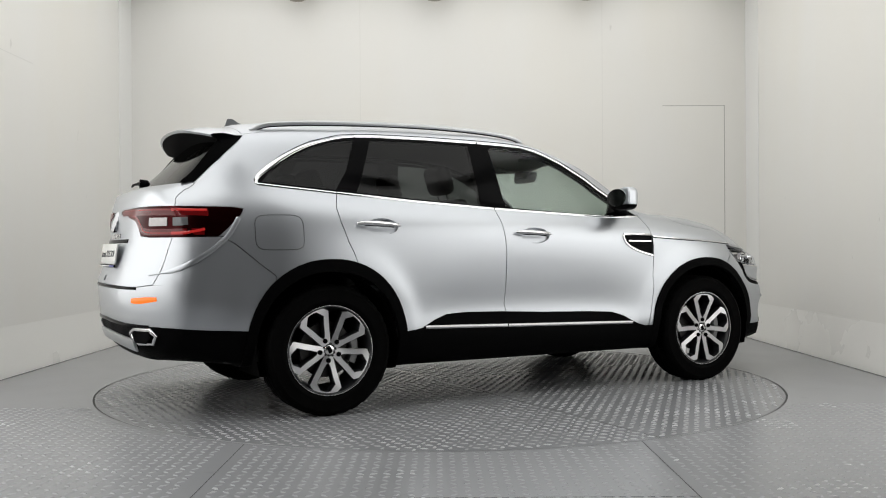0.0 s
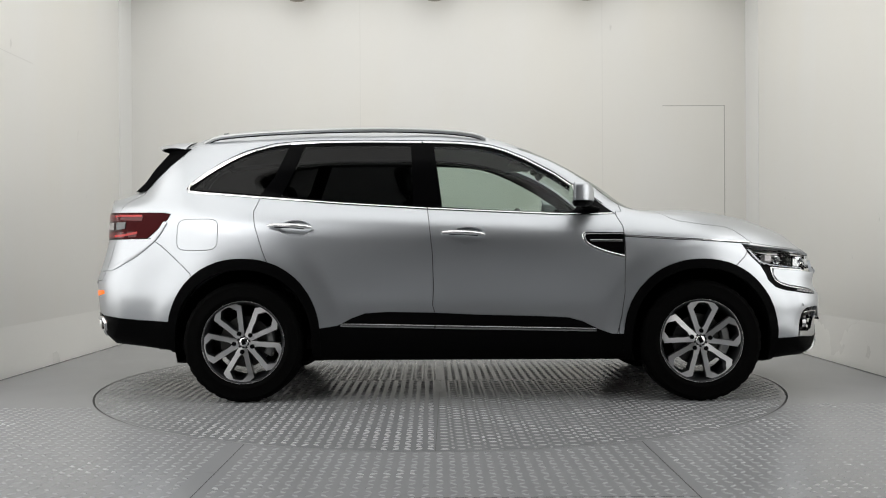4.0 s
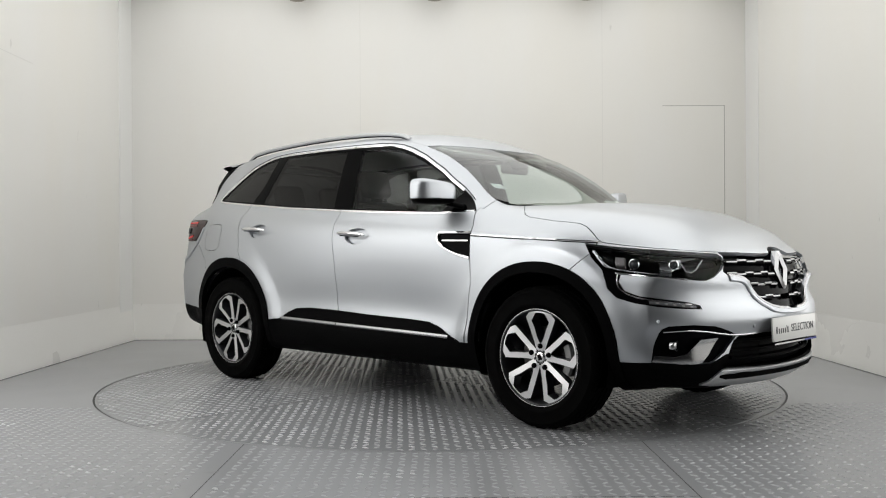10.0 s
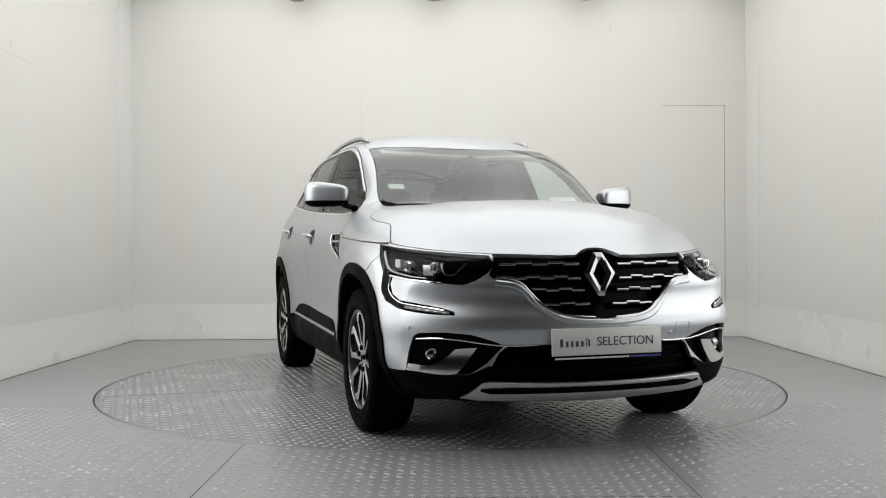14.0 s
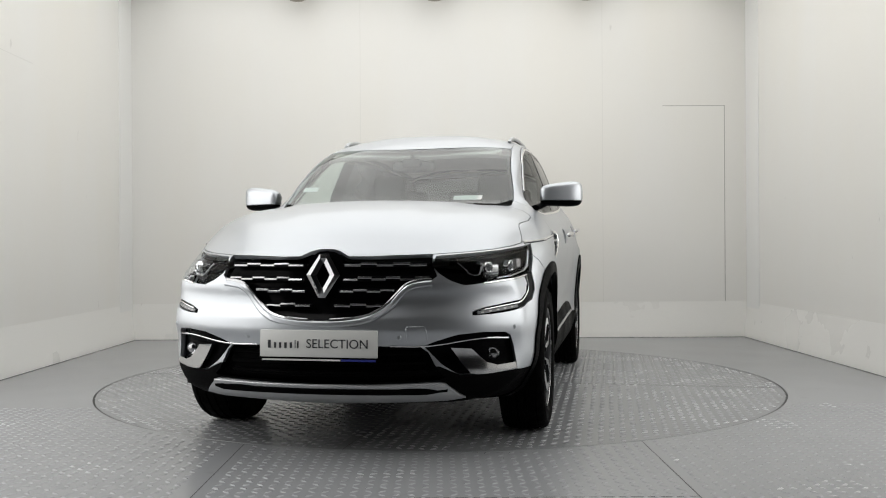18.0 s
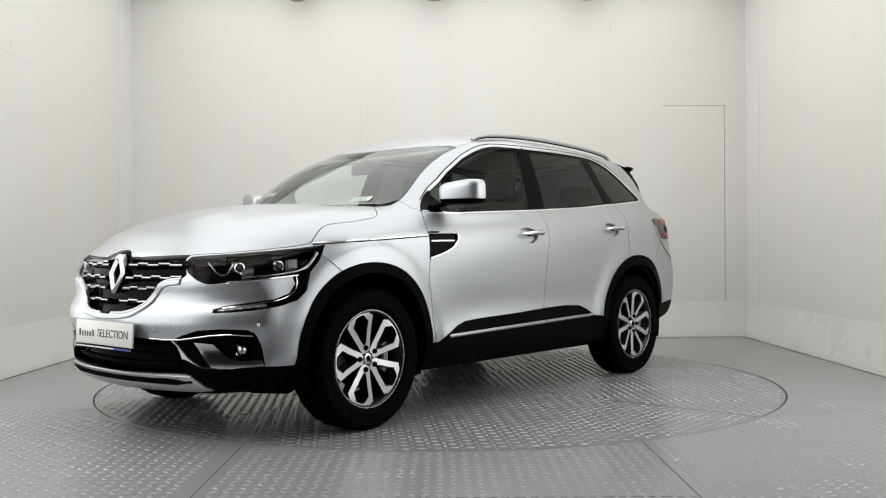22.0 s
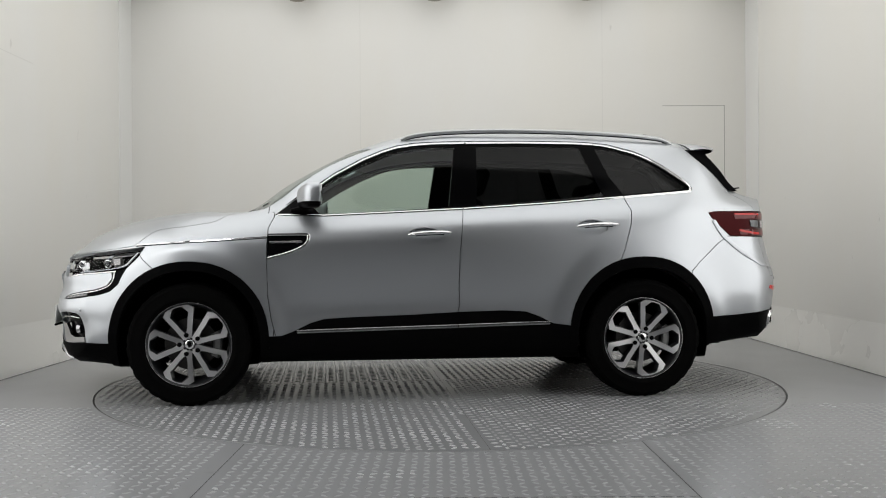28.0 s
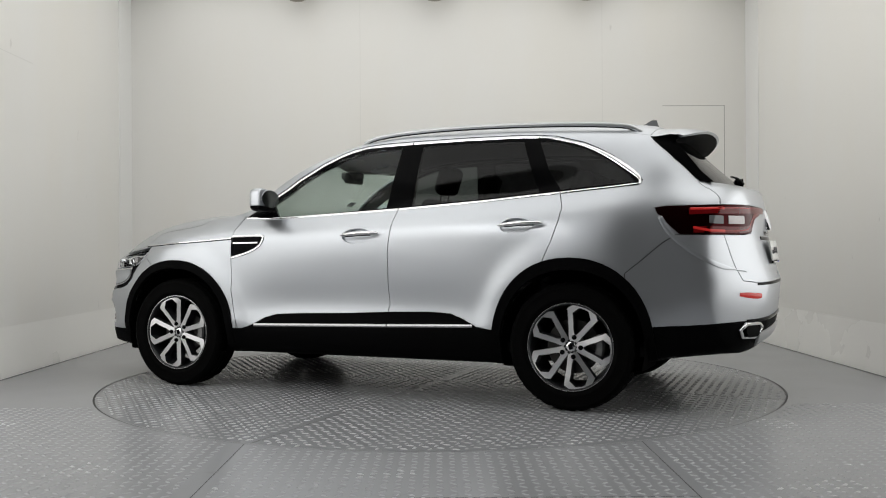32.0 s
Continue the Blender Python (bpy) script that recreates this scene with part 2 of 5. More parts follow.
def tread(keep, x0, x1, y0, y1, pitch, turn=0.0, long=.0215, wide=.0105, high=.0032):
    """Lens-shaped bars, turned one way and the other from cell to cell."""
    verts, faces = [], []
    ca, sa = math.cos(turn), math.sin(turn)
    shape = [(-1, 0, 0), (-.45, -.8, 0), (.45, -.8, 0), (1, 0, 0), (.45, .8, 0), (-.45, .8, 0), (-.6, 0, 1), (-.25, -.35, 1), (.25, -.35, 1), (.6, 0, 1), (.25, .35, 1), (-.25, .35, 1)]
    for i in range(int((x1 - x0) / pitch)):
        for j in range(int((y1 - y0) / pitch)):
            x, y = x0 + (i + .5) * pitch, y0 + (j + .5) * pitch
            x, y = x * ca - y * sa, x * sa + y * ca
            if not keep(x, y):
                continue
            a = turn + (math.pi / 4 if (i + j) % 2 else -math.pi / 4)
            c, s, b = math.cos(a), math.sin(a), len(verts)
            verts += [(x + (u * long) * c - (w * wide) * s, y + (u * long) * s + (w * wide) * c, h * high) for u, w, h in shape]
            faces += [tuple(b + q for q in (6, 7, 8, 9, 10, 11))] + [(b + k, b + (k + 1) % 6, b + 6 + (k + 1) % 6, b + 6 + k) for k in range(6)]
    return verts, faces


def tread_part(name, parent, mat, *args, **kw):
    v, f = tread(*args, **kw)
    me = bpy.data.meshes.new(name)
    me.from_pydata(v, [], f)
    me.materials.append(mat)
    ob = new(name, me)
    ob.parent = parent
    return tagged(ob, "raised lens-shaped tread bars", kind="stuff")


tread_part("tread_pattern", floor, BAR_MAT, lambda x, y: math.hypot(x, y) > RING + .03 and abs(abs(x) - .93) > .03, -3.0, 3.0, FLOOR_FRONT, -1.0, .053)
T, WALL_FRONT = 0.12, -4.5
wb = setting("wall_back", box(bmesh.new(), -ROOM_X - T, ROOM_X + T, ROOM_BACK, ROOM_BACK + T, -0.02, ROOM_TOP), WALL, "off-white painted back wall", "wall")
wl = setting("wall_left", box(bmesh.new(), -ROOM_X - T, -ROOM_X, WALL_FRONT, ROOM_BACK, -0.02, ROOM_TOP), WALL, "off-white painted side wall", "wall")
wr = setting("wall_right", box(bmesh.new(), ROOM_X, ROOM_X + T, WALL_FRONT, ROOM_BACK, -0.02, ROOM_TOP), WALL, "off-white painted side wall", "wall")
setting("ceiling", box(bmesh.new(), -ROOM_X - T, ROOM_X + T, ROOM_FRONT, ROOM_BACK + T, ROOM_TOP, ROOM_TOP + T), CEIL, "white ceiling of the booth", "ceiling")
# the unlit hall that the booth opens to, behind the camera
HALL = material("dark_hall_paint", (0.15, 0.15, 0.152), 0.7, vary=0.15)
setting("wall_front", box(bmesh.new(), -9, 9, -13.1, -13, -0.02, 7.5), HALL, "dark grey hall wall behind the camera", "wall")
for x in (-9.1, 9):
    setting("wall_hall", box(bmesh.new(), x, x + .1, -13, ROOM_BACK + .3, -0.02, 7.5), HALL, "dark grey side wall of the hall", "wall")
setting("hall_floor", box(bmesh.new(), -9, 9, -13, FLOOR_FRONT, -0.039, -0.001), floor_paint("hall_floor_paint", (0.08, 0.08, 0.082), 0.4, 8), "dark grey hall floor", "floor")
setting("hall_ceiling", box(bmesh.new(), -9.1, 9.1, -13.1, ROOM_BACK + .4, 7.5, 7.6), HALL, "dark hall ceiling", "ceiling")
# a low skirting that leans in a little, all round the booth
def skirting(parent, a, b, inward):
    bm = bmesh.new()
    A, B, I = Vector((*a, 0)), Vector((*b, 0)), Vector((*inward, 0))
    rows = [[bm.verts.new(P + I * d + Vector((0, 0, z))) for d, z in ((0, -.02), (.047, -.02), (.046, .012), (.038, .06), (.021, .17), (.006, .29), (.001, .345), (0, .36))] for P in (A, B)]
    for k in range(7):
        bm.faces.new((rows[0][k], rows[0][k + 1], rows[1][k + 1], rows[1][k]))
    bmesh.ops.recalc_face_normals(bm, faces=bm.faces)
    part("skirting", bm, SKIRT_MAT, parent)
    e = .048
    mid, d = (A + B) / 2, (B - A)
    sx, sy = abs(d.x) / 2 + .002, abs(d.y) / 2 + .002
    q = mid + I * e
    part("floor_gap", box(bmesh.new(), q.x - sx, q.x + sx, q.y - sy, q.y + sy, -.004, .003), SEAM_MAT, parent, smooth=False)


skirting(wb, (-ROOM_X, ROOM_BACK), (ROOM_X, ROOM_BACK), (0, -1))
skirting(wl, (-ROOM_X, WALL_FRONT), (-ROOM_X, ROOM_BACK), (1, 0))
skirting(wr, (ROOM_X, WALL_FRONT), (ROOM_X, ROOM_BACK), (-1, 0))
STRIP_MAT = material("pale_cover_strip", (0.86, 0.86, 0.845), 0.5, vary=0.02, scale=2)
# corner cover strips and panel joints
for w, x in ((wl, -ROOM_X), (wr, ROOM_X)):
    s = 1 if x < 0 else -1
    part("corner_strip", box(bmesh.new(), min(x, x + s * .006), max(x, x + s * .006), 2.64, ROOM_BACK - .001, .30, ROOM_TOP - .001), STRIP_MAT, w, smooth=False)
for x0, x1, z0, z1 in ((2.898, 2.904, .36, 2.352), (2.27, 2.898, 2.347, 2.352)):
    part("panel_joint", box(bmesh.new(), x0, x1, ROOM_BACK - .0025, ROOM_BACK + .01, z0, z1), material("joint_shadow", (.42, .40, .375), .8) if "joint_shadow" not in bpy.data.materials else bpy.data.materials["joint_shadow"], wb, smooth=False)
PALE = material("pale_joint", (.76, .75, .715), .7)
for x in (-.80, 1.66):
    part("panel_joint", box(bmesh.new(), x - .002, x + .002, ROOM_BACK - .0015, ROOM_BACK + .01, .36, ROOM_TOP), PALE, wb, smooth=False)
part("panel_joint", box(bmesh.new(), -ROOM_X - .0015, -ROOM_X + .0015, ROOM_FRONT, .75, 2.345, 2.35), PALE, wl, smooth=False)
# spotlight housings under the ceiling, close to the back wall
spot = None
for x in (-1.40, -.04, 1.47):
    if spot is None:
        spot = empty("ceiling_spotlight", "small brown-grey spotlight housing under the ceiling", "spotlight", Matrix.Translation((x, 2.74, 3.372)))
        tagged(spot, group="ceiling spotlights")
        SPOT = material("brown_grey_housing", (.48, .44, .39), .6, vary=.2, scale=20)
        part("housing", lathe(bmesh.new(), [(0, .012), (.06, .012), (.075, .0), (.105, .02), (.12, .06), (.12, .20), (.09, .22), (0, .22)], 28, "z"), SPOT, spot)
        part("stem", lathe(bmesh.new(), [(.02, .21), (.02, .25)], 12, "z"), SPOT, spot)
    else:
        copy_thing(spot, Matrix.Translation((x, 2.74, 3.372)))
# the turntable, two halves of tread plate each side of a joint
turntable = empty("turntable", "round grey steel tread-plate turntable set flush in the floor", "turntable")
part("disc", lathe(bmesh.new(), [(0.0, 0.0), (RING - 0.010, 0.0), (RING - 0.008, -0.002), (RING - 0.008, -0.03), (0, -0.03)], 192, "z"), DISC_MAT, turntable)
part("ring_gap", lathe(bmesh.new(), [(RING - .010, -.0025), (RING + .006, -.0025)], 192, "z"), SEAM_MAT, turntable, smooth=False)
QUADS = ((1, 1, 0.0), (-1, 1, 0.5), (-1, -1, 0.0), (1, -1, 0.5))
for sx, sy, t in QUADS:
    tread_part("tread_pattern", turntable, TREAD_MAT, lambda x, y, sx=sx, sy=sy: math.hypot(x, y) < RING - .03 and x * sx > .015 and y * sy > .015, -2.9, 2.9, -2.9, 2.9, .053, turn=t * math.pi / 2 + .02)
for box_args in ((-RING + .01, RING - .01, -.001, .001), (-.001, .001, -RING + .01, RING - .01)):
    part("plate_joint", box(bmesh.new(), *box_args, -.01, .0007), SEAM_MAT, turntable, smooth=False)


# ---------------------------------------------------------------- the car: body loft
def pchip(xs, ys, x):
    """Monotone cubic through the key values."""
    xs, ys, x = (np.asarray(a, float) for a in (xs, ys, x))
    h, d = np.diff(xs), np.diff(ys) / np.diff(xs)
    m = np.zeros(len(xs))
    m[0], m[-1] = d[0], d[-1]
    for i in range(1, len(xs) - 1):
        if d[i - 1] * d[i] > 0:
            w1, w2 = 2 * h[i] + h[i - 1], h[i] + 2 * h[i - 1]
            m[i] = (w1 + w2) / (w1 / d[i - 1] + w2 / d[i])
    x = np.clip(x, xs[0], xs[-1])
    i = np.clip(np.searchsorted(xs, x, side="right") - 1, 0, len(h) - 1)
    t = (x - xs[i]) / h[i]
    return ys[i] * (1 + 2 * t) * (1 - t) ** 2 + h[i] * m[i] * t * (1 - t) ** 2 + ys[i + 1] * t * t * (3 - 2 * t) + h[i] * m[i + 1] * t * t * (t - 1)


# Lines along the car, from tail to nose: (station, half width, height).
LINES = dict(
    keel=((-2.39, 0, .33), (-1.9, 0, .28), (-1.0, 0, .22), (.9, 0, .22), (1.8, 0, .205), (2.27, 0, .235)),
    keel_mid=((-2.39, .34, .33), (-1.9, .36, .28), (-1.0, .38, .222), (.9, .38, .222), (1.8, .37, .205), (2.27, .33, .236)),
    sill_in=((-2.39, .62, .33), (-1.9, .70, .28), (-1.0, .70, .235), (.9, .70, .235), (1.8, .70, .21), (2.27, .60, .24)),
    sill=((-2.39, .70, .36), (-2.0, .80, .31), (-1.7, .845, .30), (-1.0, .855, .27), (.8, .855, .27), (1.7, .85, .24), (2.0, .82, .235), (2.27, .70, .27)),
    low=((-2.39, .78, .44), (-2.0, .85, .43), (-1.35, .895, .42), (-.8, .885, .41), (.8, .885, .40), (1.35, .90, .42), (2.0, .893, .38), (2.27, .822, .36)),
    dip=((-2.39, .82, .58), (-2.0, .868, .56), (-1.35, .90, .56), (-.9, .885, .55), (-.5, .862, .55), (.5, .858, .54), (.85, .88, .53), (1.35, .905, .56), (2.0, .89, .52), (2.27, .83, .48)),
    mid=((-2.39, .83, .72), (-2.0, .866, .72), (-1.35, .905, .72), (-.9, .893, .72), (0, .878, .72), (.85, .888, .72), (1.35, .912, .72), (2.0, .885, .68), (2.27, .83, .62)),
    crest=((-2.39, .80, .93), (-2.0, .85, .96), (-1.35, .895, .98), (-.5, .898, .96), (.4, .90, .94), (.9, .897, .92), (1.35, .895, .89), (2.0, .86, .80), (2.27, .80, .73)),
    shoulder=((-2.39, .76, 1.06), (-2.0, .81, 1.10), (-1.6, .835, 1.13), (-1.0, .862, 1.09), (-.3, .872, 1.06), (.4, .872, 1.03), (.9, .88, 1.00), (1.35, .875, .975), (1.8, .85, .93), (2.1, .82, .865), (2.27, .77, .80)),
    belt=((-2.39, .70, 1.14), (-2.2, .72, 1.18), (-2.0, .735, 1.22), (-1.7, .745, 1.25), (-1.25, .775, 1.215), (-.26, .802, 1.15), (.4, .80, 1.125), (.85, .80, 1.105), (1.35, .815, 1.04), (1.8, .79, .985), (2.1, .75, .91), (2.27, .70, .835)),
    pane=((-2.39, .64, 1.18), (-2.2, .66, 1.22), (-1.85, .665, 1.385), (-1.5, .69, 1.38), (-1.0, .725, 1.37), (-.26, .735, 1.35), (.2, .73, 1.33), (.5, .715, 1.27), (.7, .725, 1.20), (.9, .745, 1.14), (1.35, .74, 1.085), (1.8, .72, 1.025), (2.1, .67, .945), (2.27, .61, .848)),
    window_top=((-2.39, .60, 1.20), (-2.2, .615, 1.245), (-1.97, .60, 1.43), (-1.75, .605, 1.495), (-1.3, .625, 1.55), (-.8, .635, 1.57), (-.3, .637, 1.567), (.1, .637, 1.535), (.33, .645, 1.465), (.5, .655, 1.40), (.7, .675, 1.28), (.9, .705, 1.16), (1.1, .685, 1.125), (1.35, .66, 1.11), (1.8, .64, 1.05), (2.1, .58, .965), (2.27, .52, .857)),
    roof_edge=((-2.39, .56, 1.215), (-2.22, .58, 1.26), (-1.96, .565, 1.485), (-1.78, .56, 1.54), (-1.3, .575, 1.585), (-.8, .585, 1.605), (-.3, .59, 1.605), (.1, .59, 1.57), (.33, .602, 1.505), (.5, .612, 1.44), (.7, .632, 1.325), (.9, .66, 1.18), (.98, .64, 1.142), (1.1, .62, 1.135), (1.35, .59, 1.122), (1.8, .56, 1.065), (2.1, .50, .98), (2.27, .44, .865)),
    roof_mid=((-2.39, .32, 1.23), (-2.28, .33, 1.265), (-1.95, .32, 1.52), (-1.80, .32, 1.608), (-1.72, .32, 1.628), (-1.3, .32, 1.658), (-.8, .32, 1.670), (-.3, .32, 1.664), (.1, .32, 1.63), (.36, .33, 1.549), (.5, .33, 1.491), (.82, .34, 1.313), (1.04, .34, 1.163), (1.09, .34, 1.145), (1.35, .33, 1.14), (1.8, .31, 1.085), (2.1, .28, 1.00), (2.27, .25, .872)),
    crown=((-2.39, 0, 1.235), (-2.3, 0, 1.27), (-1.95, 0, 1.53), (-1.80, 0, 1.625), (-1.72, 0, 1.648), (-1.3, 0, 1.679), (-.8, 0, 1.688), (-.3, 0, 1.680), (.1, 0, 1.645), (.4, 0, 1.556), (.5, 0, 1.512), (.82, 0, 1.34), (1.09, 0, 1.163), (1.13, 0, 1.148), (1.35, 0, 1.148), (1.8, 0, 1.095), (2.1, 0, 1.01), (2.27, 0, .875)),
)
NAMES = list(LINES)
NOSE, TAIL = 2.27, -2.39


def smooth01(t):
    t = np.clip(t, 0, 1)
    return t * t * (3 - 2 * t)


def bend(s, y, z):
    """Wraps the ends of the loft round in plan and leans them in profile."""
    r = np.abs(y) / 0.9
    wf, wr = smooth01((s - 1.25) / (NOSE - 1.25)), smooth01((-1.45 - s) / (-1.45 - TAIL))
    lean_f = np.interp(z, (.22, .28, .36, .45, .505, .55, .61, .66, .70, .75, .78, .92), (.13, .04, .022, .03, .022, .0, .006, .036, .041, .031, .045, .075))
    lean_r = np.interp(z, (.28, .38, .47, .6, .72, .86, .97, 1.13, 1.25), (.16, .06, .03, .012, .006, .052, .08, .086, .108))
    return s - wf * (.262 * r ** 2 + .16 * r ** 6 + lean_f) + wr * (.095 * r ** 2 + .35 * r ** 6 + lean_r)


def section(s, per=6):
    """The half section at station s, sill to crown."""
    p = np.array([[pchip([k[0] for k in LINES[n]], [k[c] for k in LINES[n]], s) for c in (1, 2)] for n in NAMES])
    ext = np.vstack([[-p[1][0], p[1][1]], p, [-p[-2][0], p[-2][1]]])
    out = []
    for i in range(1, len(ext) - 2):
        a, b, c, d = ext[i - 1:i + 3]
        ta, tb, tc = (max(np.linalg.norm(v - u), 1e-4) ** 0.5 for u, v in ((a, b), (b, c), (c, d)))
        m1 = (c - b + tb * ((b - a) / ta - (c - a) / (ta + tb)))
        m2 = (c - b + tb * ((d - c) / tc - (d - b) / (tb + tc)))
        for t in np.arange(per) / per:
            out.append(b * (1 + 2 * t) * (1 - t) ** 2 + m1 * t * (1 - t) ** 2 + c * t * t * (3 - 2 * t) + m2 * t * t * (t - 1))
    out.append(ext[-2])
    return np.array(out)


def loft(step=0.035):
    """Half of the body skin, y >= 0, as vertices and quads."""
    count = round((NOSE - TAIL) / step)
    stations = np.linspace(TAIL, NOSE, count + 1)
    rows = []
    for s in stations:
        q = section(s)
        rows.append(np.column_stack([bend(s, q[:, 0], q[:, 1]), q[:, 0], q[:, 1]]))
    m = len(rows[0])

    def cap(s, mid, bulge):
        q, made = section(s), []
        for r in (.985, .955, .90, .83, .75, .66, .57, .48, .39, .3, .2, .1, .03):
            y, z = q[:, 0] * r, mid + (q[:, 1] - mid) * r
            out = (1 - r ** 6) * bulge
            made.append(np.column_stack([bend(s, y, z) + out, y, z]))
        return made
    grid = np.array(rows)  # fair the flanks along the car
    edge = NAMES.index("roof_edge") * 6
    for _ in range(14):
        grid[1:-1, :edge, 1] = (grid[:-2, :edge, 1] + 2 * grid[1:-1, :edge, 1] + grid[2:, :edge, 1]) / 4
    for _ in range(3):
        grid[:, 14:edge, 1] = (grid[:, 13:edge - 1, 1] + 2 * grid[:, 14:edge, 1] + grid[:, 15:edge + 1, 1]) / 4
    yc = np.interp(grid[:, :, 0], (1.15, 2.2), (.53, .13))  # raised middle of the bonnet
    grid[:, :, 2] += .010 * smooth01((yc - grid[:, :, 1]) / .07 + .5) * smooth01((grid[:, :, 0] - 1.17) / .2) * smooth01((2.08 - grid[:, :, 0]) / .3) * (grid[:, :, 2] > .85)
    tail = smooth01((-1.72 - grid[:, :, 0]) / .25) * smooth01((grid[:, :, 2] - .645) / .035) * (1 - smooth01((grid[:, :, 2] - .72) / .22))
    grid[:, :, 1] -= .011 * tail * (grid[:, :, 1] > .5)  # hollow over the rear bumper's ledge
    rows = list(grid)
    for r in rows:  # flared lips round the wheels
        for cx in (1.3525, -1.3525):
            rho = np.hypot((r[:, 0] - cx) / .458, (r[:, 2] - .36) / .487)
            flare = .017 * smooth01((1.225 - rho) / .085) * (r[:, 1] > .7) * smooth01((r[:, 2] - .30) / .15)
            r[:, 1] += flare
    rows = cap(TAIL, .75, -.012)[::-1] + rows + cap(NOSE, .6, .012)
    verts = np.vstack(rows)
    faces = []
    for i in range(len(rows) - 1):
        for j in range(m - 1):
            a = i * m + j
            faces.append((a, a + 1, a + m + 1, a + m))
    return verts, faces


# ---------------------------------------------------------------- the car: cutting the skin into panels
from mathutils.bvhtree import BVHTree

SKIN_V, SKIN_F = loft()


def skin_normals(v, f):
    f = np.array(f)
    n = np.zeros_like(v)
    fn = np.cross(v[f[:, 2]] - v[f[:, 0]], v[f[:, 3]] - v[f[:, 1]])
    for k in range(4):
        np.add.at(n, f[:, k], fn)
    edge = np.abs(v[:, 1]) < 1e-6
    n[edge, 1] = 0
    n /= np.maximum(np.linalg.norm(n, axis=1, keepdims=True), 1e-12)
    n *= np.sign((n * (v - (0, 0, .8)) * (.2, 1, 1)).sum())
    m = len(section(0.0))
    g = n.reshape(-1, m, 3)
    rear_part = smooth01((-1.0 - v[:, 0].reshape(-1, m)) / .4)[:, :, None] * smooth01((v[:, 2].reshape(-1, m) - .55) / .2)[:, :, None]
    for k in range(16):  # fair the gloss over the rear quarters more than elsewhere
        w = .5 * (rear_part if k > 2 else np.maximum(rear_part, .6))[1:-1, 1:-1]
        mean = (g[:-2, 1:-1] + g[2:, 1:-1] + g[1:-1, :-2] + g[1:-1, 2:]) / 4
        g[1:-1, 1:-1] += (mean - g[1:-1, 1:-1]) * w
    n = g.reshape(-1, 3)
    return n / np.maximum(np.linalg.norm(n, axis=1, keepdims=True), 1e-12)


SKIN_N = skin_normals(SKIN_V, SKIN_F)
TREE = BVHTree.FromPolygons([Vector(p) for p in SKIN_V] + [Vector((p[0], -p[1], p[2])) for p in SKIN_V],
                            SKIN_F + [tuple(len(SKIN_V) + k for k in q[::-1]) for q in SKIN_F])


def cast(origin, way):
    """The skin met by a ray: place and outward normal."""
    way = Vector(way).normalized()
    p, n, _, _ = TREE.ray_cast(Vector(origin), way)
    if p is None:
        p, n, _, _ = TREE.find_nearest(Vector(origin) + way * 2)
    return p, (n if n.dot(way) < 0 else -n)


def side(x, z, sign=1):
    return cast((x, 3 * sign, z), (0, -sign, 0))


def front(y, z):
    return cast((5, y, z), (-1, 0, 0))


def rear(y, z):
    return cast((-5, y, z), (1, 0, 0))


def top(x, y):
    return cast((x, y, 4), (0, 0, -1))


def ellipse(cx, cz, a, b, n=44, power=2.0):
    out = []
    for i in range(n):
        t = 2 * math.pi * i / n
        c, s = math.cos(t), math.sin(t)
        out.append((cx + a * math.copysign(abs(c) ** (2 / power), c), cz + b * math.copysign(abs(s) ** (2 / power), s)))
    return out


def arch(cx, a, b):
    """A wheel arch's outline: a flattened half round on straight legs."""
    return [p for p in ellipse(cx, .36, a, b, 60, 2.15) if p[1] >= .3599] + [(cx - a, .1), (cx + a, .1)]


def inside(poly, u, v):
    hit, j = False, len(poly) - 1
    for i in range(len(poly)):
        (a, b), (c, d) = poly[i], poly[j]
        if (b > v) != (d > v) and u < (c - a) * (v - b) / (d - b) + a:
            hit = not hit
        j = i
    return hit


VIEWS = {"side": (Vector((1, 0, 0)), Vector((0, 0, 1))), "front": (Vector((0, 1, 0)), Vector((0, 0, 1))), "top": (Vector((1, 0, 0)), Vector((0, 1, 0))),
         "front_corner": (Vector((-0.70711, 0.70711, 0)), Vector((0, 0, 1))), "rear_corner": (Vector((0.70711, 0.70711, 0)), Vector((0, 0, 1)))}


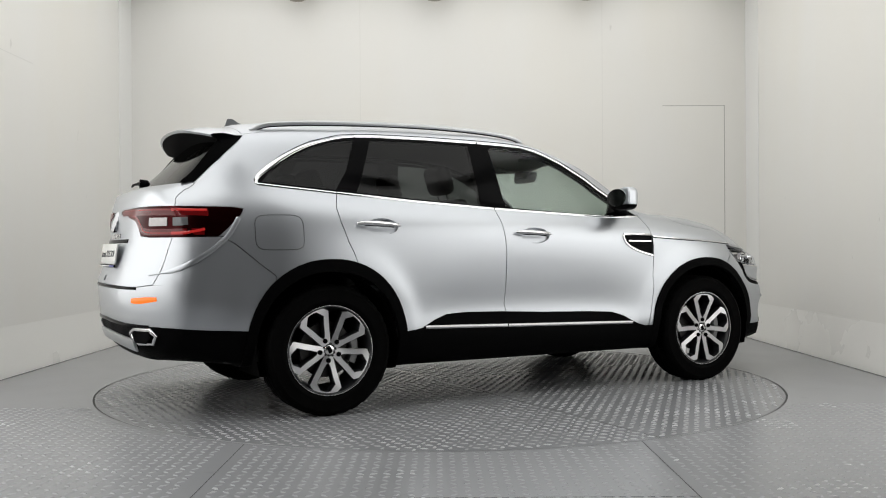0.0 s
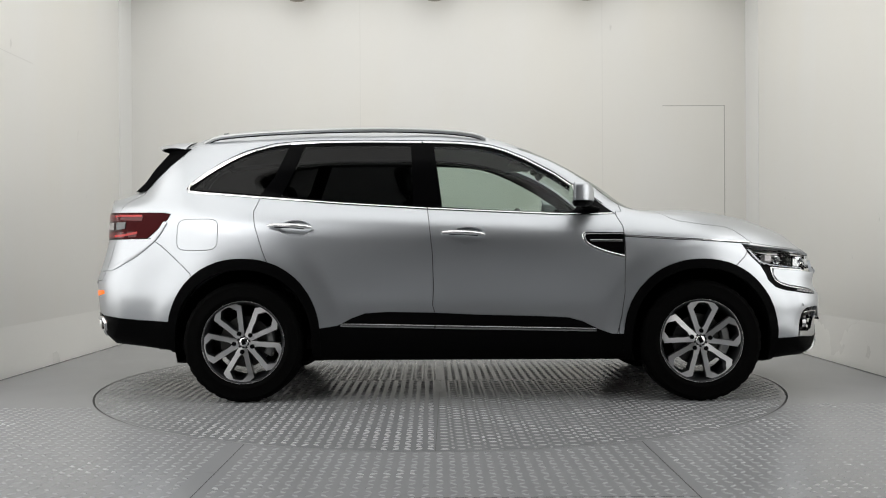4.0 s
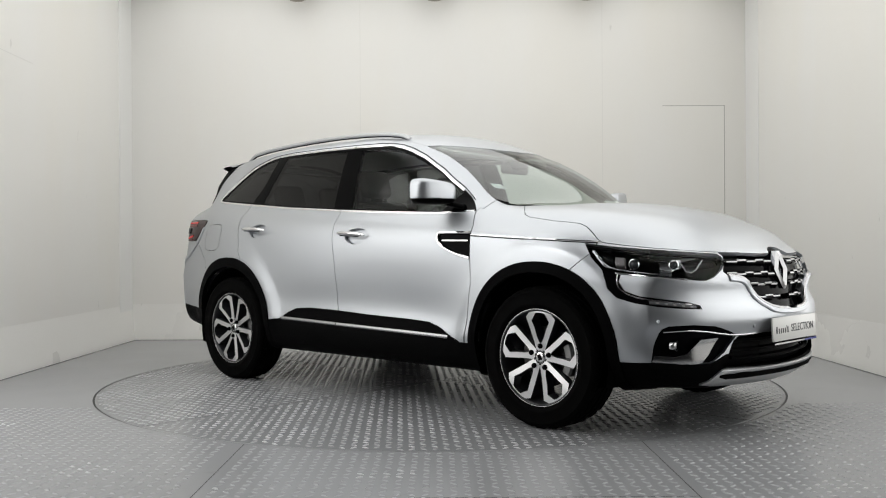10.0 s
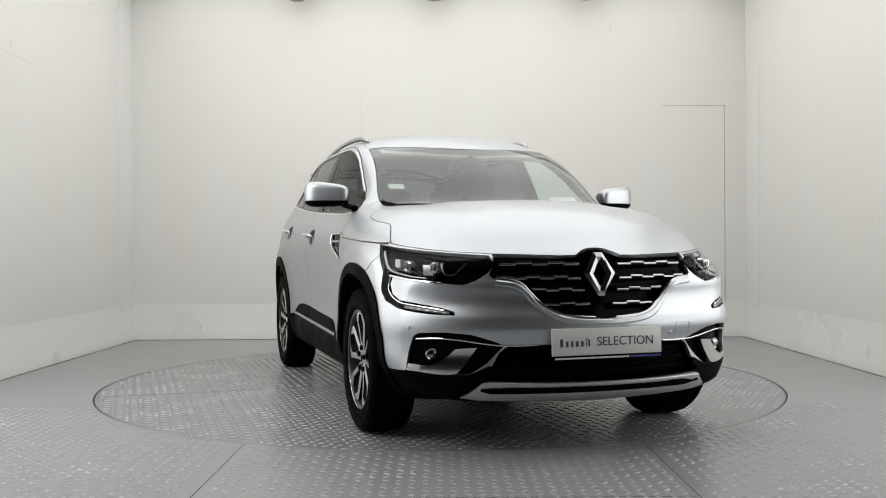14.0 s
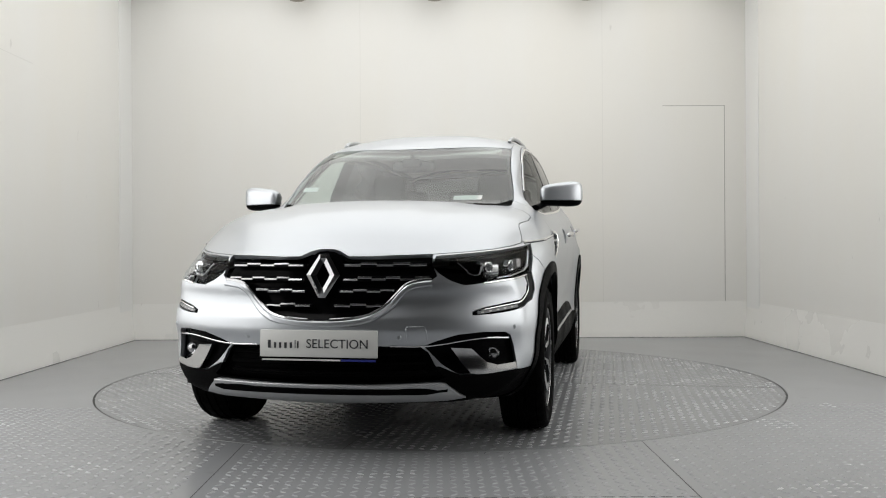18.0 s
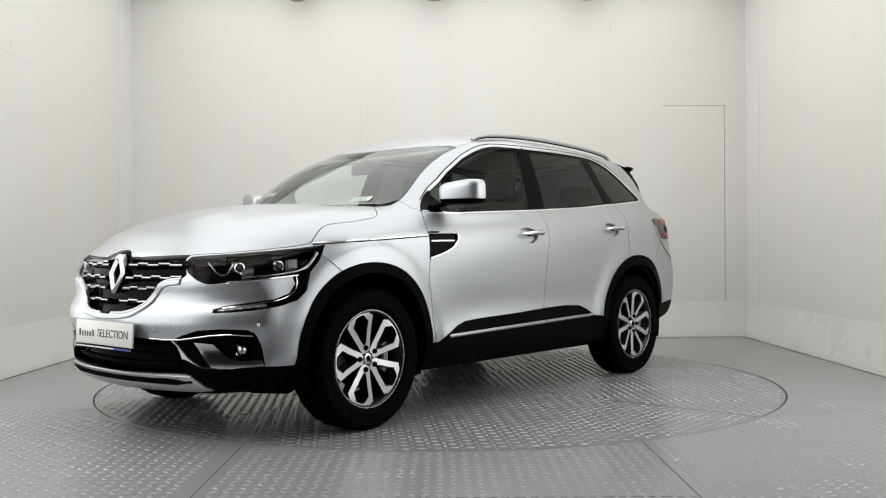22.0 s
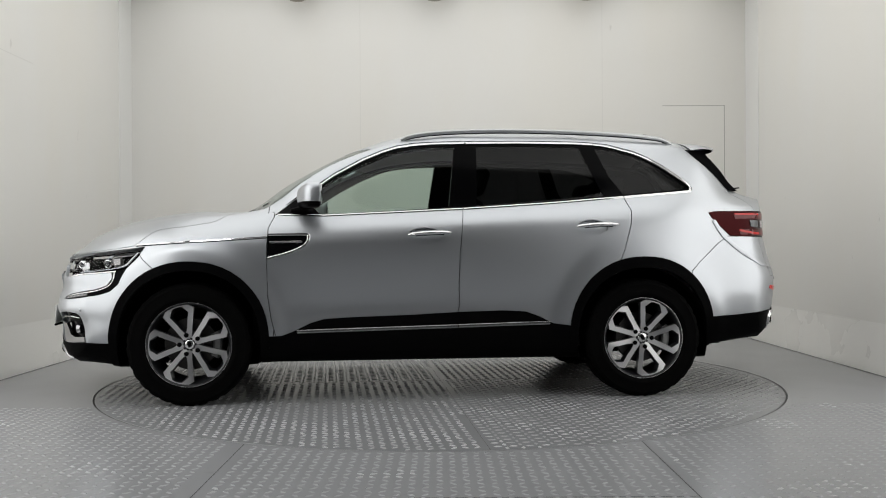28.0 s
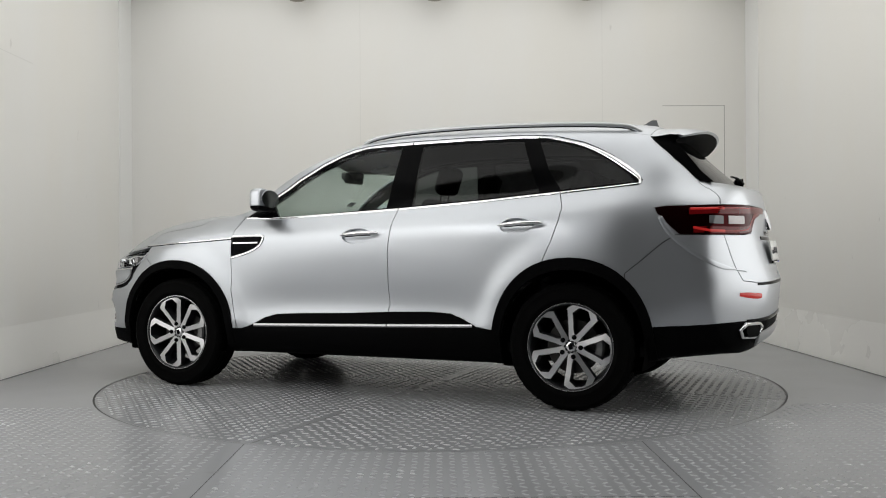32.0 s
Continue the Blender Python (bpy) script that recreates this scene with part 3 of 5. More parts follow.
class Cutter:
    """Half of the skin as a bmesh whose faces carry a panel's name; outlines drawn in a view are cut into it."""

    def __init__(self):
        self.bm, self.names = bmesh.new(), [""]
        self.nl = self.bm.verts.layers.float_vector.new("skin_normal")
        self.fl = self.bm.faces.layers.int.new("panel")
        vs = [self.bm.verts.new(p) for p in SKIN_V]
        for v, n in zip(vs, SKIN_N):
            v[self.nl] = n
        for q in SKIN_F:
            self.bm.faces.new([vs[k] for k in q])
        self.bm.normal_update()

    def where(self, test):
        return [f for f in self.bm.faces if test(f.calc_center_median())]

    def cut(self, view, poly, test, closed=True):
        U, V = VIEWS[view]
        faces = set(self.where(test))
        segs = list(zip(poly, poly[1:] + poly[:1] if closed else poly[1:]))
        for (a, b), (c, d) in segs:
            e = Vector((c - a, d - b))
            ln = e.length
            if ln < 1e-6:
                continue
            e /= ln
            geom = set()
            for f in faces:
                if not f.is_valid:
                    continue
                lo = hi = None
                s0, s1 = 1e9, -1e9
                for v in f.verts:
                    u, w = U.dot(v.co) - a, V.dot(v.co) - b
                    s, t = u * e.x + w * e.y, w * e.x - u * e.y
                    s0, s1 = min(s0, s), max(s1, s)
                    lo, hi = (t, t) if lo is None else (min(lo, t), max(hi, t))
                if lo < -1e-6 and hi > 1e-6 and s1 > -1e-4 and s0 < ln + 1e-4:
                    geom.add(f)
            if not geom:
                continue
            every = list(geom) + list({x for f in geom for x in f.edges}) + list({x for f in geom for x in f.verts})
            out = bmesh.ops.bisect_plane(self.bm, geom=every, dist=1e-6, plane_co=U * a + V * b, plane_no=V * e.x - U * e.y)
            faces = {f for f in faces if f.is_valid}
            faces.update(x for x in out["geom"] if isinstance(x, bmesh.types.BMFace))

    def name(self, view, poly, test, label, over=("",)):
        self.cut(view, poly, test)
        if label not in self.names:
            self.names.append(label)
        U, V = VIEWS[view]
        k, ok = self.names.index(label), {self.names.index(o) for o in over if o in self.names}
        for f in self.bm.faces:
            if f[self.fl] in ok:
                c = f.calc_center_median()
                if test(c) and inside(poly, U.dot(c), V.dot(c)):
                    f[self.fl] = k

    def rest(self, test, label):
        if label not in self.names:
            self.names.append(label)
        for f in self.bm.faces:
            if f[self.fl] == 0 and test(f.calc_center_median()):
                f[self.fl] = self.names.index(label)

    def panel(self, labels, name, mat, parent, sides=(1,), gap=0.0022, depth=0.018, lift=0.0, label="", shift=(0, 0, 0)):
        """The faces of some labels as one mesh, drawn in at the seams and turned in along the edge."""
        ids = {self.names.index(n) for n in labels if n in self.names}
        verts, norms, faces, index = [], [], [], {}
        for f in self.bm.faces:
            if f[self.fl] not in ids:
                continue
            for sg in sides:
                ring = []
                for v in f.verts:
                    mid = abs(v.co.y) < 1e-5 and len(sides) > 1
                    key = (v.index, 0 if mid else sg)
                    if key not in index:
                        index[key] = len(verts)
                        n = Vector(v[self.nl])
                        if mid:
                            n.y = 0
                        n.normalize()
                        verts.append(Vector((v.co.x, v.co.y * sg, v.co.z)) + Vector(shift))
                        norms.append(Vector((n.x, n.y * sg, n.z)))
                    ring.append(index[key])
                faces.append(ring)
        if not faces:
            return None
        # turn every face outward
        for i, r in enumerate(faces):
            c = sum((norms[k] for k in r), Vector())
            nn, m = Vector(), len(r)
            for k in range(m):
                a, b = verts[r[k]], verts[r[(k + 1) % m]]
                nn += Vector(((a.y - b.y) * (a.z + b.z), (a.z - b.z) * (a.x + b.x), (a.x - b.x) * (a.y + b.y)))
            if nn.dot(c) < 0:
                faces[i] = r[::-1]
        count = {}
        for r in faces:
            for k in range(len(r)):
                count[(r[k], r[(k + 1) % len(r)])] = r
        edge = [(a, b) for (a, b) in count if (b, a) not in count]
        pull = {}
        for a, b in edge:
            d = verts[b] - verts[a]
            n = norms[a] + norms[b]
            w = n.cross(d)
            if w.length > 1e-9:
                w.normalize()
                for k in (a, b):
                    pull.setdefault(k, []).append(w)
        for k, ws in pull.items():
            w = sum(ws, Vector())
            if w.length > 1e-6:
                verts[k] = verts[k] + w.normalized() * gap
        verts = [v + n * lift for v, n in zip(verts, norms)]
        loops = [norms[k] for r in faces for k in r]
        if depth:
            low = {}
            for k in pull:
                low[k] = len(verts)
                verts.append(verts[k] - norms[k] * depth)
            for a, b in edge:
                r = (b, a, low[a], low[b])
                n = (verts[a] - verts[b]).cross(verts[low[a]] - verts[a])
                n = n.normalized() if n.length > 1e-12 else norms[a]
                faces.append(list(r))
                loops += [n] * 4
        me = bpy.data.meshes.new(name)
        me.from_pydata([tuple(v) for v in verts], [], faces)
        me.materials.append(mat)
        me.shade_smooth()
        if len(me.loops) == len(loops):
            me.normals_split_custom_set([tuple(n) for n in loops])
        ob = new(name, me)
        ob.parent = parent
        return tagged(ob, label)


# outlines on the flank (along the car, up)
ARCHES = (1.3525, -1.3525)
CLAD_TOP = [(.856, .398), (.825, .398), (.757, .422), (.657, .471), (.573, .494), (.386, .503), (.047, .512), (-.217, .525), (-.494, .531), (-.629, .524), (-.712, .494), (-.795, .451), (-.93, .434)]
DLO = [(.862, 1.112), (.754, 1.203), (.60, 1.298), (.514, 1.358), (.341, 1.454), (.22, 1.505), (.13, 1.533), (.03, 1.551), (-.082, 1.558), (-.293, 1.563), (-.645, 1.568), (-.996, 1.566), (-1.11, 1.56), (-1.205, 1.55), (-1.377, 1.505), (-1.46, 1.468), (-1.546, 1.42), (-1.62, 1.37), (-1.69, 1.318), (-1.725, 1.281), (-1.72, 1.262), (-1.69, 1.255), (-1.268, 1.219), (-.806, 1.181), (-.26, 1.146), (.15, 1.126), (.579, 1.106)]
GLASS_F = [(.70, 1.222), (.60, 1.282), (.495, 1.345), (.339, 1.429), (.22, 1.48), (.129, 1.508), (.03, 1.525), (-.083, 1.533), (-.222, 1.537), (-.174, 1.157), (.15, 1.138), (.45, 1.122), (.60, 1.117)]
GLASS_R = [(-.362, 1.54), (-.645, 1.545), (-1.015, 1.54), (-1.06, 1.42), (-1.105, 1.31), (-1.145, 1.227), (-.806, 1.197), (-.345, 1.165)]
GLASS_Q = [(-1.115, 1.535), (-1.238, 1.522), (-1.375, 1.482), (-1.46, 1.443), (-1.545, 1.394), (-1.64, 1.325), (-1.685, 1.275), (-1.27, 1.238), (-1.19, 1.35)]
DOOR_F = [(.862, 1.112), (.899, 1.032), (.905, .947), (.906, .811), (.902, .642), (.883, .506), (.856, .398), (.825, .398), (.757, .422), (.657, .471), (.573, .494), (.386, .503), (.047, .512), (-.217, .525), (-.231, .569), (-.225, .671), (-.230, .873), (-.247, 1.041), (-.26, 1.146), (.15, 1.126), (.579, 1.106)]
DOOR_R = [(-.26, 1.146), (-.247, 1.041), (-.230, .873), (-.225, .671), (-.231, .569), (-.217, .525), (-.494, .531), (-.629, .524), (-.712, .494), (-.795, .451), (-.93, .434), (-1.202, .60), (-1.202, .825), (-1.246, .935), (-1.284, 1.052), (-1.297, 1.131), (-1.268, 1.219), (-.806, 1.181)]
VENT = [(.902, .989), (.672, .992), (.664, .982), (.668, .962), (.691, .925), (.786, .885), (.902, .857)]
FUEL = ellipse(-1.628, .996, .126, .093, 36, 5.0)
# outlines of nose and tail (across, up)
HOOD_EDGE = [(0, .905), (.035, .903), (.065, .895), (.11, .872), (.2, .872), (.34, .877), (.47, .881), (.60, .890), (.70, .902), (.76, .915), (.80, .93)]
GRILLE = [(0, .60), (.12, .605), (.20, .618), (.25, .64), (.29, .672), (.33, .715), (.36, .748), (.40, .765), (.47, .772), (.49, .79), (.47, .84), (.462, .8795), (.34, .8758), (.2, .871), (.112, .8715), (.067, .894), (.035, .902), (0, .904)]
INTAKE = [(0, .492), (.26, .49), (.42, .487), (.455, .46), (.50, .375), (.525, .352), (.50, .338), (0, .325)]
FOG_BOX = [(.44, .489), (.50, .512), (.58, .535), (.68, .543), (.765, .538), (.783, .525), (.793, .48), (.809, .372), (.70, .364), (.585, .363), (.512, .412)]
FOG_BLADE = [(.545, .482), (.63, .475), (.66, .44), (.69, .412), (.73, .398), (.80, .404), (.808, .374), (.70, .362), (.655, .361), (.625, .368), (.59, .41)]
SKID = [(0, .322), (.50, .336), (.525, .33), (.60, .262), (.52, .25), (0, .238)]
# headlight and its lower blade, seen from the front corner
HEADLIGHT = [(-.545, .926), (-.60, .917), (-.66, .910), (-.80, .897), (-.95, .886), (-1.155, .872), (-1.19, .84), (-1.165, .80), (-1.12, .765), (-1.07, .748), (-.98, .755), (-.88, .765), (-.76, .775), (-.69, .785), (-.61, .80), (-.565, .86)]
BLADE = [(-.61, .80), (-.69, .785), (-.675, .745), (-.70, .70), (-.76, .676), (-.85, .666), (-.98, .648), (-1.04, .632), (-1.045, .618), (-.96, .621), (-.85, .630), (-.74, .646), (-.665, .670), (-.625, .712)]
TAILLIGHT = [(-.715, 1.122), (-.76, 1.13), (-.90, 1.133), (-1.04, 1.134), (-1.20, 1.134), (-1.42, 1.13), (-1.55, 1.125), (-1.54, 1.105), (-1.36, 1.088), (-1.30, 1.06), (-1.27, 1.015), (-1.25, .98), (-1.16, .972), (-.90, .972), (-.80, .976), (-.765, 1.02), (-.72, 1.09)]


def cut_body():
    c = Cutter()
    for x, b in zip(ARCHES, (.478, .492)):
        near = lambda p, x=x: p.y > 0.5 and abs(p.x - x) < 0.6 and p.z < 0.95
        c.name("side", arch(x, .408, .425), near, "opening")
        c.name("side", arch(x, .458, b), near, "arch_front" if x > 0 else "arch_rear")
    c.name("side", [(.98, .15)] + [(.98, .398)] + CLAD_TOP + [(-.98, .434), (-.98, .15)], lambda p: p.y > .5 and abs(p.x) < 1.1 and p.z < .7, "sill")
    # glasshouse
    c.name("side", DLO, lambda p: p.y > .5 and p.z > 1.0 and -1.8 < p.x < .95, "pillar")
    for g, n in ((GLASS_F, "pane_front"), (GLASS_R, "pane_rear"), (GLASS_Q, "pane_quarter")):
        c.name("side", g, lambda p: p.y > .5 and p.z > 1.0 and -1.8 < p.x < .95, n, ("pillar",))
    # nose
    c.name("front_corner", HEADLIGHT, lambda p: p.x > 1.5 and p.z > .7, "headlight")
    c.name("front_corner", BLADE, lambda p: p.x > 1.55 and p.z < .85, "blade")
    c.name("front", GRILLE + [(-.01, .904), (-.01, .60)], lambda p: p.x > 1.9, "grille")
    c.name("front", SKID + [(-.01, .238), (-.01, .322)], lambda p: p.x > 1.9, "skid")
    c.name("front", INTAKE + [(-.01, .325), (-.01, .492)], lambda p: p.x > 1.9, "intake")
    c.name("front", FOG_BLADE, lambda p: p.x > 1.75 and p.z < .6, "fog_blade")
    c.name("front", FOG_BOX, lambda p: p.x > 1.75 and p.z < .6, "fog_box")
    c.name("front", [(-.01, .15), (-.01, .40), (.50, .40), (.585, .361), (.70, .362), (.81, .370), (.84, .366), (1.0, .366), (1.0, .15)], lambda p: p.x > 1.55 and p.z < .5, "chin")
    # bonnet, screen, roof
    c.name("front", [(-.01, .905)] + HOOD_EDGE + [(.80, 1.3), (-.01, 1.3)], lambda p: p.x > 1.0 and p.z > .8, "bonnet_zone")
    hood = [(2.5, -.01), (2.5, .86), (1.66, .86), (1.651, .799), (1.572, .776), (1.53, .774), (1.484, .784), (1.367, .803), (1.242, .801), (1.195, .785), (1.161, .747), (1.09, .655), (1.13, .35), (1.165, -.01)]
    c.name("top", hood, lambda p: p.x > 1.0 and p.z > .8, "bonnet", ("bonnet_zone",))
    for f in c.bm.faces:
        if c.names[f[c.fl]] == "bonnet_zone":
            f[c.fl] = 0
    screen = [(1.135, -.01), (1.11, .20), (1.055, .42), (.975, .58), (.90, .668), (.82, .66), (.65, .625), (.5, .605), (.34, .59), (.29, .582), (.36, .45), (.44, .25), (.48, .1), (.485, -.01)]
    c.name("top", screen, lambda p: .1 < p.x < 1.3 and p.z > 1.08, "windscreen")
    c.name("top", [(1.165, -.01), (1.13, .35), (1.09, .655), (.90, .668), (.975, .58), (1.055, .42), (1.11, .20), (1.135, -.01)], lambda p: .8 < p.x < 1.3 and p.z > 1.08, "cowl")
    c.name("top", [(.485, -.01), (.48, .1), (.44, .25), (.36, .45), (.29, .582), (.1, .582), (-.4, .578), (-1.2, .57), (-1.74, .545), (-1.78, -.01)], lambda p: -2 < p.x < .7 and p.z > 1.3, "roof")
    # tail
    c.name("front", [(-.01, 1.262), (.40, 1.262), (.575, 1.268), (.565, 1.36), (.545, 1.47), (.53, 1.53), (-.01, 1.54)], lambda p: p.x < -1.7 and p.z > 1.2, "rear_glass")
    c.name("rear_corner", TAILLIGHT, lambda p: p.x < -1.7 and .9 < p.z < 1.2, "taillight")
    c.name("front", [(-.01, .715), (.60, .712), (.70, .725), (.715, .80), (.722, .95), (.735, 1.10), (.70, 1.15), (.62, 1.225), (.588, 1.30), (.575, 1.45), (.56, 1.60), (-.01, 1.62)], lambda p: p.x < -1.775, "tailgate")
    c.name("side", [(-1.60, .10), (-1.75, .474), (-1.81, .478), (-1.98, .485), (-2.21, .505), (-2.6, .515), (-2.6, .10)], lambda p: p.x < -1.6 and p.z < .6, "rear_chin")
    c.name("side", [(-1.92, .974), (-1.853, .932), (-1.737, .832), (-1.66, .765), (-1.66, .4), (-2.6, .4), (-2.6, .974)], lambda p: p.x < -1.6 and p.z < 1.05, "rear_bumper")
    # front bumper, doors
    c.name("side", [(1.66, .935), (1.655, .90), (1.619, .855), (1.54, .785), (1.50, .3), (2.5, .3), (2.5, .95)], lambda p: p.x > 1.45 and p.z < .97, "bumper")
    c.name("side", DOOR_F, lambda p: p.y > .6 and p.z < 1.2 and -.4 < p.x < 1, "door_front")
    c.name("side", DOOR_R, lambda p: p.y > .6 and p.z < 1.3 and -1.4 < p.x < 0, "door_rear")
    c.name("side", ellipse(-.02, .984, .10, .047, 28), lambda p: p.y > .6 and abs(p.x) < .4, "cup_front", ("door_front",))
    c.name("side", ellipse(-1.04, 1.031, .095, .045, 28), lambda p: p.y > .6 and abs(p.x + 1.04) < .4, "cup_rear", ("door_rear",))
    c.name("side", VENT, lambda p: p.y > .6 and .5 < p.x < 1, "vent", ("door_front",))
    c.cut("side", [(.86, 1.115), (.905, 1.20)], lambda p: p.y > .5 and .6 < p.x < 1.1 and p.z > 1.0, False)
    c.rest(lambda p: p.y < .69 and p.z < .36 and p.x < 2.1, "underbody")
    c.rest(lambda p: p.x > .88 - max(0, p.z - 1.112) * -.45 and p.z < 1.25, "fender")
    c.rest(lambda p: True, "body_side")
    c.bm.verts.index_update()
    return c


# ---------------------------------------------------------------- the car: wheels
def add_slot(ob, mat):
    ob.data.materials.append(mat)
    return ob


def tyre_mesh():
    bm, n = bmesh.new(), 120
    prof = [(.236, .080), (.246, .098), (.268, .110), (.274, .1115), (.278, .110), (.31, .113), (.322, .111), (.328, .1125), (.345, .103), (.354, .088), (.357, .078), (.3515, .074), (.3515, .066), (.358, .062), (.358, .030),
            (.351, .026), (.351, .014), (.358, .010), (.358, -.010), (.351, -.014), (.351, -.026), (.358, -.030), (.358, -.062), (.3515, -.066), (.3515, -.074), (.357, -.078), (.345, -.103), (.30, -.113), (.246, -.098), (.236, -.08)]
    rings = []
    for i in range(n):
        a = 2 * math.pi * i / n
        ring = []
        for r, o in prof:
            if r > .35 and abs(o) > .06 and i % 4 == 0:
                r -= .006
            ring.append(bm.verts.new((r * math.cos(a), o, r * math.sin(a))))
        rings.append(ring)
    for i in range(n):
        a, b = rings[i], rings[(i + 1) % n]
        for j in range(len(prof) - 1):
            bm.faces.new((a[j], a[j + 1], b[j + 1], b[j]))
    return bm


def petal_mesh():
    """One loop of two spokes joined along the rim, pointing along +x, machined on its face."""
    def at(r, deg, y):
        a = radians(deg)
        return (r * math.cos(a), y, r * math.sin(a))
    half = [((.034, 36), (.036, .4)), ((.050, 34.5), (.052, .4)), ((.072, 30.5), (.071, 1)), ((.086, 28.6), (.08, 7.0)), ((.105, 27.3), (.10, 11.4)), ((.15, 26.0), (.147, 14.2)), ((.2166, 25.0), (.19, 16.8)), ((.2405, 14.0), (.2235, 7.4)), ((.2435, 7), (.2255, 3.7)), ((.244, 0), (.226, 0))]
    path = half + [((a[0], -a[1]), (b[0], -b[1])) for a, b in half[-2::-1]]
    bm = bmesh.new()
    depth = lambda r: .080 + .016 * (r / .24) ** 2
    cols = []
    for o, i in path:
        yo, yi = depth(o[0]) - .003, depth(i[0])
        mo = ((o[0]), o[1] + (1.0 if o[1] > 0 else -1.0 if o[1] < 0 else 0))
        cols.append([bm.verts.new(p) for p in (at(*o, yo - .045), at(*o, yo - .002), at(*o, yo), at(*i, yi), at(*i, yi - .003), at(i[0] * .985, i[1] * .82, yi - .05))])
    for a, b in zip(cols, cols[1:]):
        for k in range(5):
            f = bm.faces.new((a[k], a[k + 1], b[k + 1], b[k]))
            f.material_index = 0 if k == 2 else 1
    bmesh.ops.recalc_face_normals(bm, faces=bm.faces)
    return bm


def wheel_thing(parent, at, turn):
    """turn: degrees about the axle. The wheel's outer face looks along its +y."""
    rim = part("wheel", lathe(bmesh.new(), [(.2455, .094), (.2455, .099), (.238, .100), (.232, .094), (.226, .07), (.214, .03), (.206, -.02), (.206, -.085), (.236, -.095)], 72, "y"), ALLOY_DARK, parent, "graphite alloy wheel with machined petal spokes", at=at)
    part("tyre", tyre_mesh(), RUBBER, rim, "black rubber tyre")
    part("rim_lip", lathe(bmesh.new(), [(.2462, .0985), (.2452, .1012), (.2425, .1012), (.2415, .0985)], 72, "y"), ALLOY, rim)
    first = None
    for k in range(5):
        m = Matrix.Rotation(radians(turn + 72 * k), 4, "Y")
        if first is None:
            first = add_slot(part("petal_spoke", petal_mesh(), TURNED, rim, at=m), ALLOY_DARK)
        else:
            o = new("petal_spoke", first.data)
            o.parent, o.matrix_basis = rim, m
    part("hub", lathe(bmesh.new(), [(0, .076), (.040, .0785), (.046, .070), (.060, .055), (.072, .045), (.07, -.04)], 40, "y"), ALLOY_DARK, rim)
    part("hub_cap", lathe(bmesh.new(), [(0, .084), (.020, .0835), (.026, .081), (.030, .076), (.031, .06)], 32, "y"), CHROME, rim, "chrome hub cap with a dark emblem")
    bm = bmesh.new()
    box(bm, -.011, .011, .0838, .0862, -.015, .015, .002, Matrix.Rotation(radians(20), 4, "Y"))
    part("cap_emblem", bm, GLOSS_BLACK, rim)
    nut = None
    for k in range(5):
        m = Matrix.Rotation(radians(turn + 72 * k), 4, "Y") @ Matrix.Translation((.057, 0, 0))
        if nut is None:
            nut = part("lug_nut", lathe(bmesh.new(), [(0, .093), (.009, .093), (.0135, .087), (.0145, .05)], 12, "y"), GLOSS_BLACK, rim, at=m)
        else:
            o = new("lug_nut", nut.data)
            o.parent, o.matrix_basis = rim, m
    part("brake_disc", lathe(bmesh.new(), [(.07, .022), (.15, .022), (.153, .018), (.153, -.004), (.15, -.008), (.06, -.008)], 56, "y"), STEEL, rim, "bare steel brake disc")
    bm = bmesh.new()
    sweep = []
    for k in range(13):
        a = radians(-205 + 4.5 * k)
        sweep.append([bm.verts.new((r * math.cos(a), y, r * math.sin(a))) for r, y in ((.13, -.03), (.13, .045), (.14, .055), (.172, .055), (.182, .045), (.182, -.03))])
    for p, q in zip(sweep, sweep[1:]):
        for j in range(6):
            bm.faces.new((p[j], p[(j + 1) % 6], q[(j + 1) % 6], q[j]))
    bm.faces.new(sweep[0]), bm.faces.new(sweep[-1][::-1])
    bmesh.ops.recalc_face_normals(bm, faces=bm.faces)
    part("brake_caliper", bm, CALIPER, rim, "bare aluminium brake caliper")
    return rim


def liner(parent, x, sg):
    bm = bmesh.new()
    rows = []
    for k in range(25):
        a = radians(-38 + 256 * k / 24)
        rows.append([bm.verts.new((x + r * math.cos(a), sg * y, max(.235, .36 + r * 1.03 * math.sin(a)))) for r, y in ((.410, .875), (.418, .80), (.42, .52), (.30, .50), (.0, .50))])
    for a, b in zip(rows, rows[1:]):
        for k in range(4):
            if a[k].co != b[k].co:
                bm.faces.new((a[k], a[k + 1], b[k + 1], b[k]))
    part("wheel_arch_liner", bm, DARK, parent)


# ---------------------------------------------------------------- the car: trim laid on the skin
def fine(path, step=0.03):
    out = []
    for a, b in zip(path, path[1:]):
        n = max(1, int(math.dist(a, b) / step))
        out += [tuple(p + (q - p) * k / n for p, q in zip(a, b)) for k in range(n)]
    return out + [path[-1]]


def rounded(path, times=2):
    """Corner cutting, ends kept."""
    for _ in range(times):
        out = [path[0]]
        for a, b in zip(path, path[1:]):
            out += [tuple(.75 * p + .25 * q for p, q in zip(a, b)), tuple(.25 * p + .75 * q for p, q in zip(a, b))]
        path = out + [path[-1]]
    return path


def corner(u, z, sign=1):
    """The skin seen from the front corner."""
    p, n = cast((3 - .70711 * u, (3 + .70711 * u) * sign, z), (-1, -sign, 0))
    return p, n


def rear_corner(u, z, sign=1):
    return cast((-3 + .70711 * u, (3 + .70711 * u) * sign, z), (1, -sign, 0))


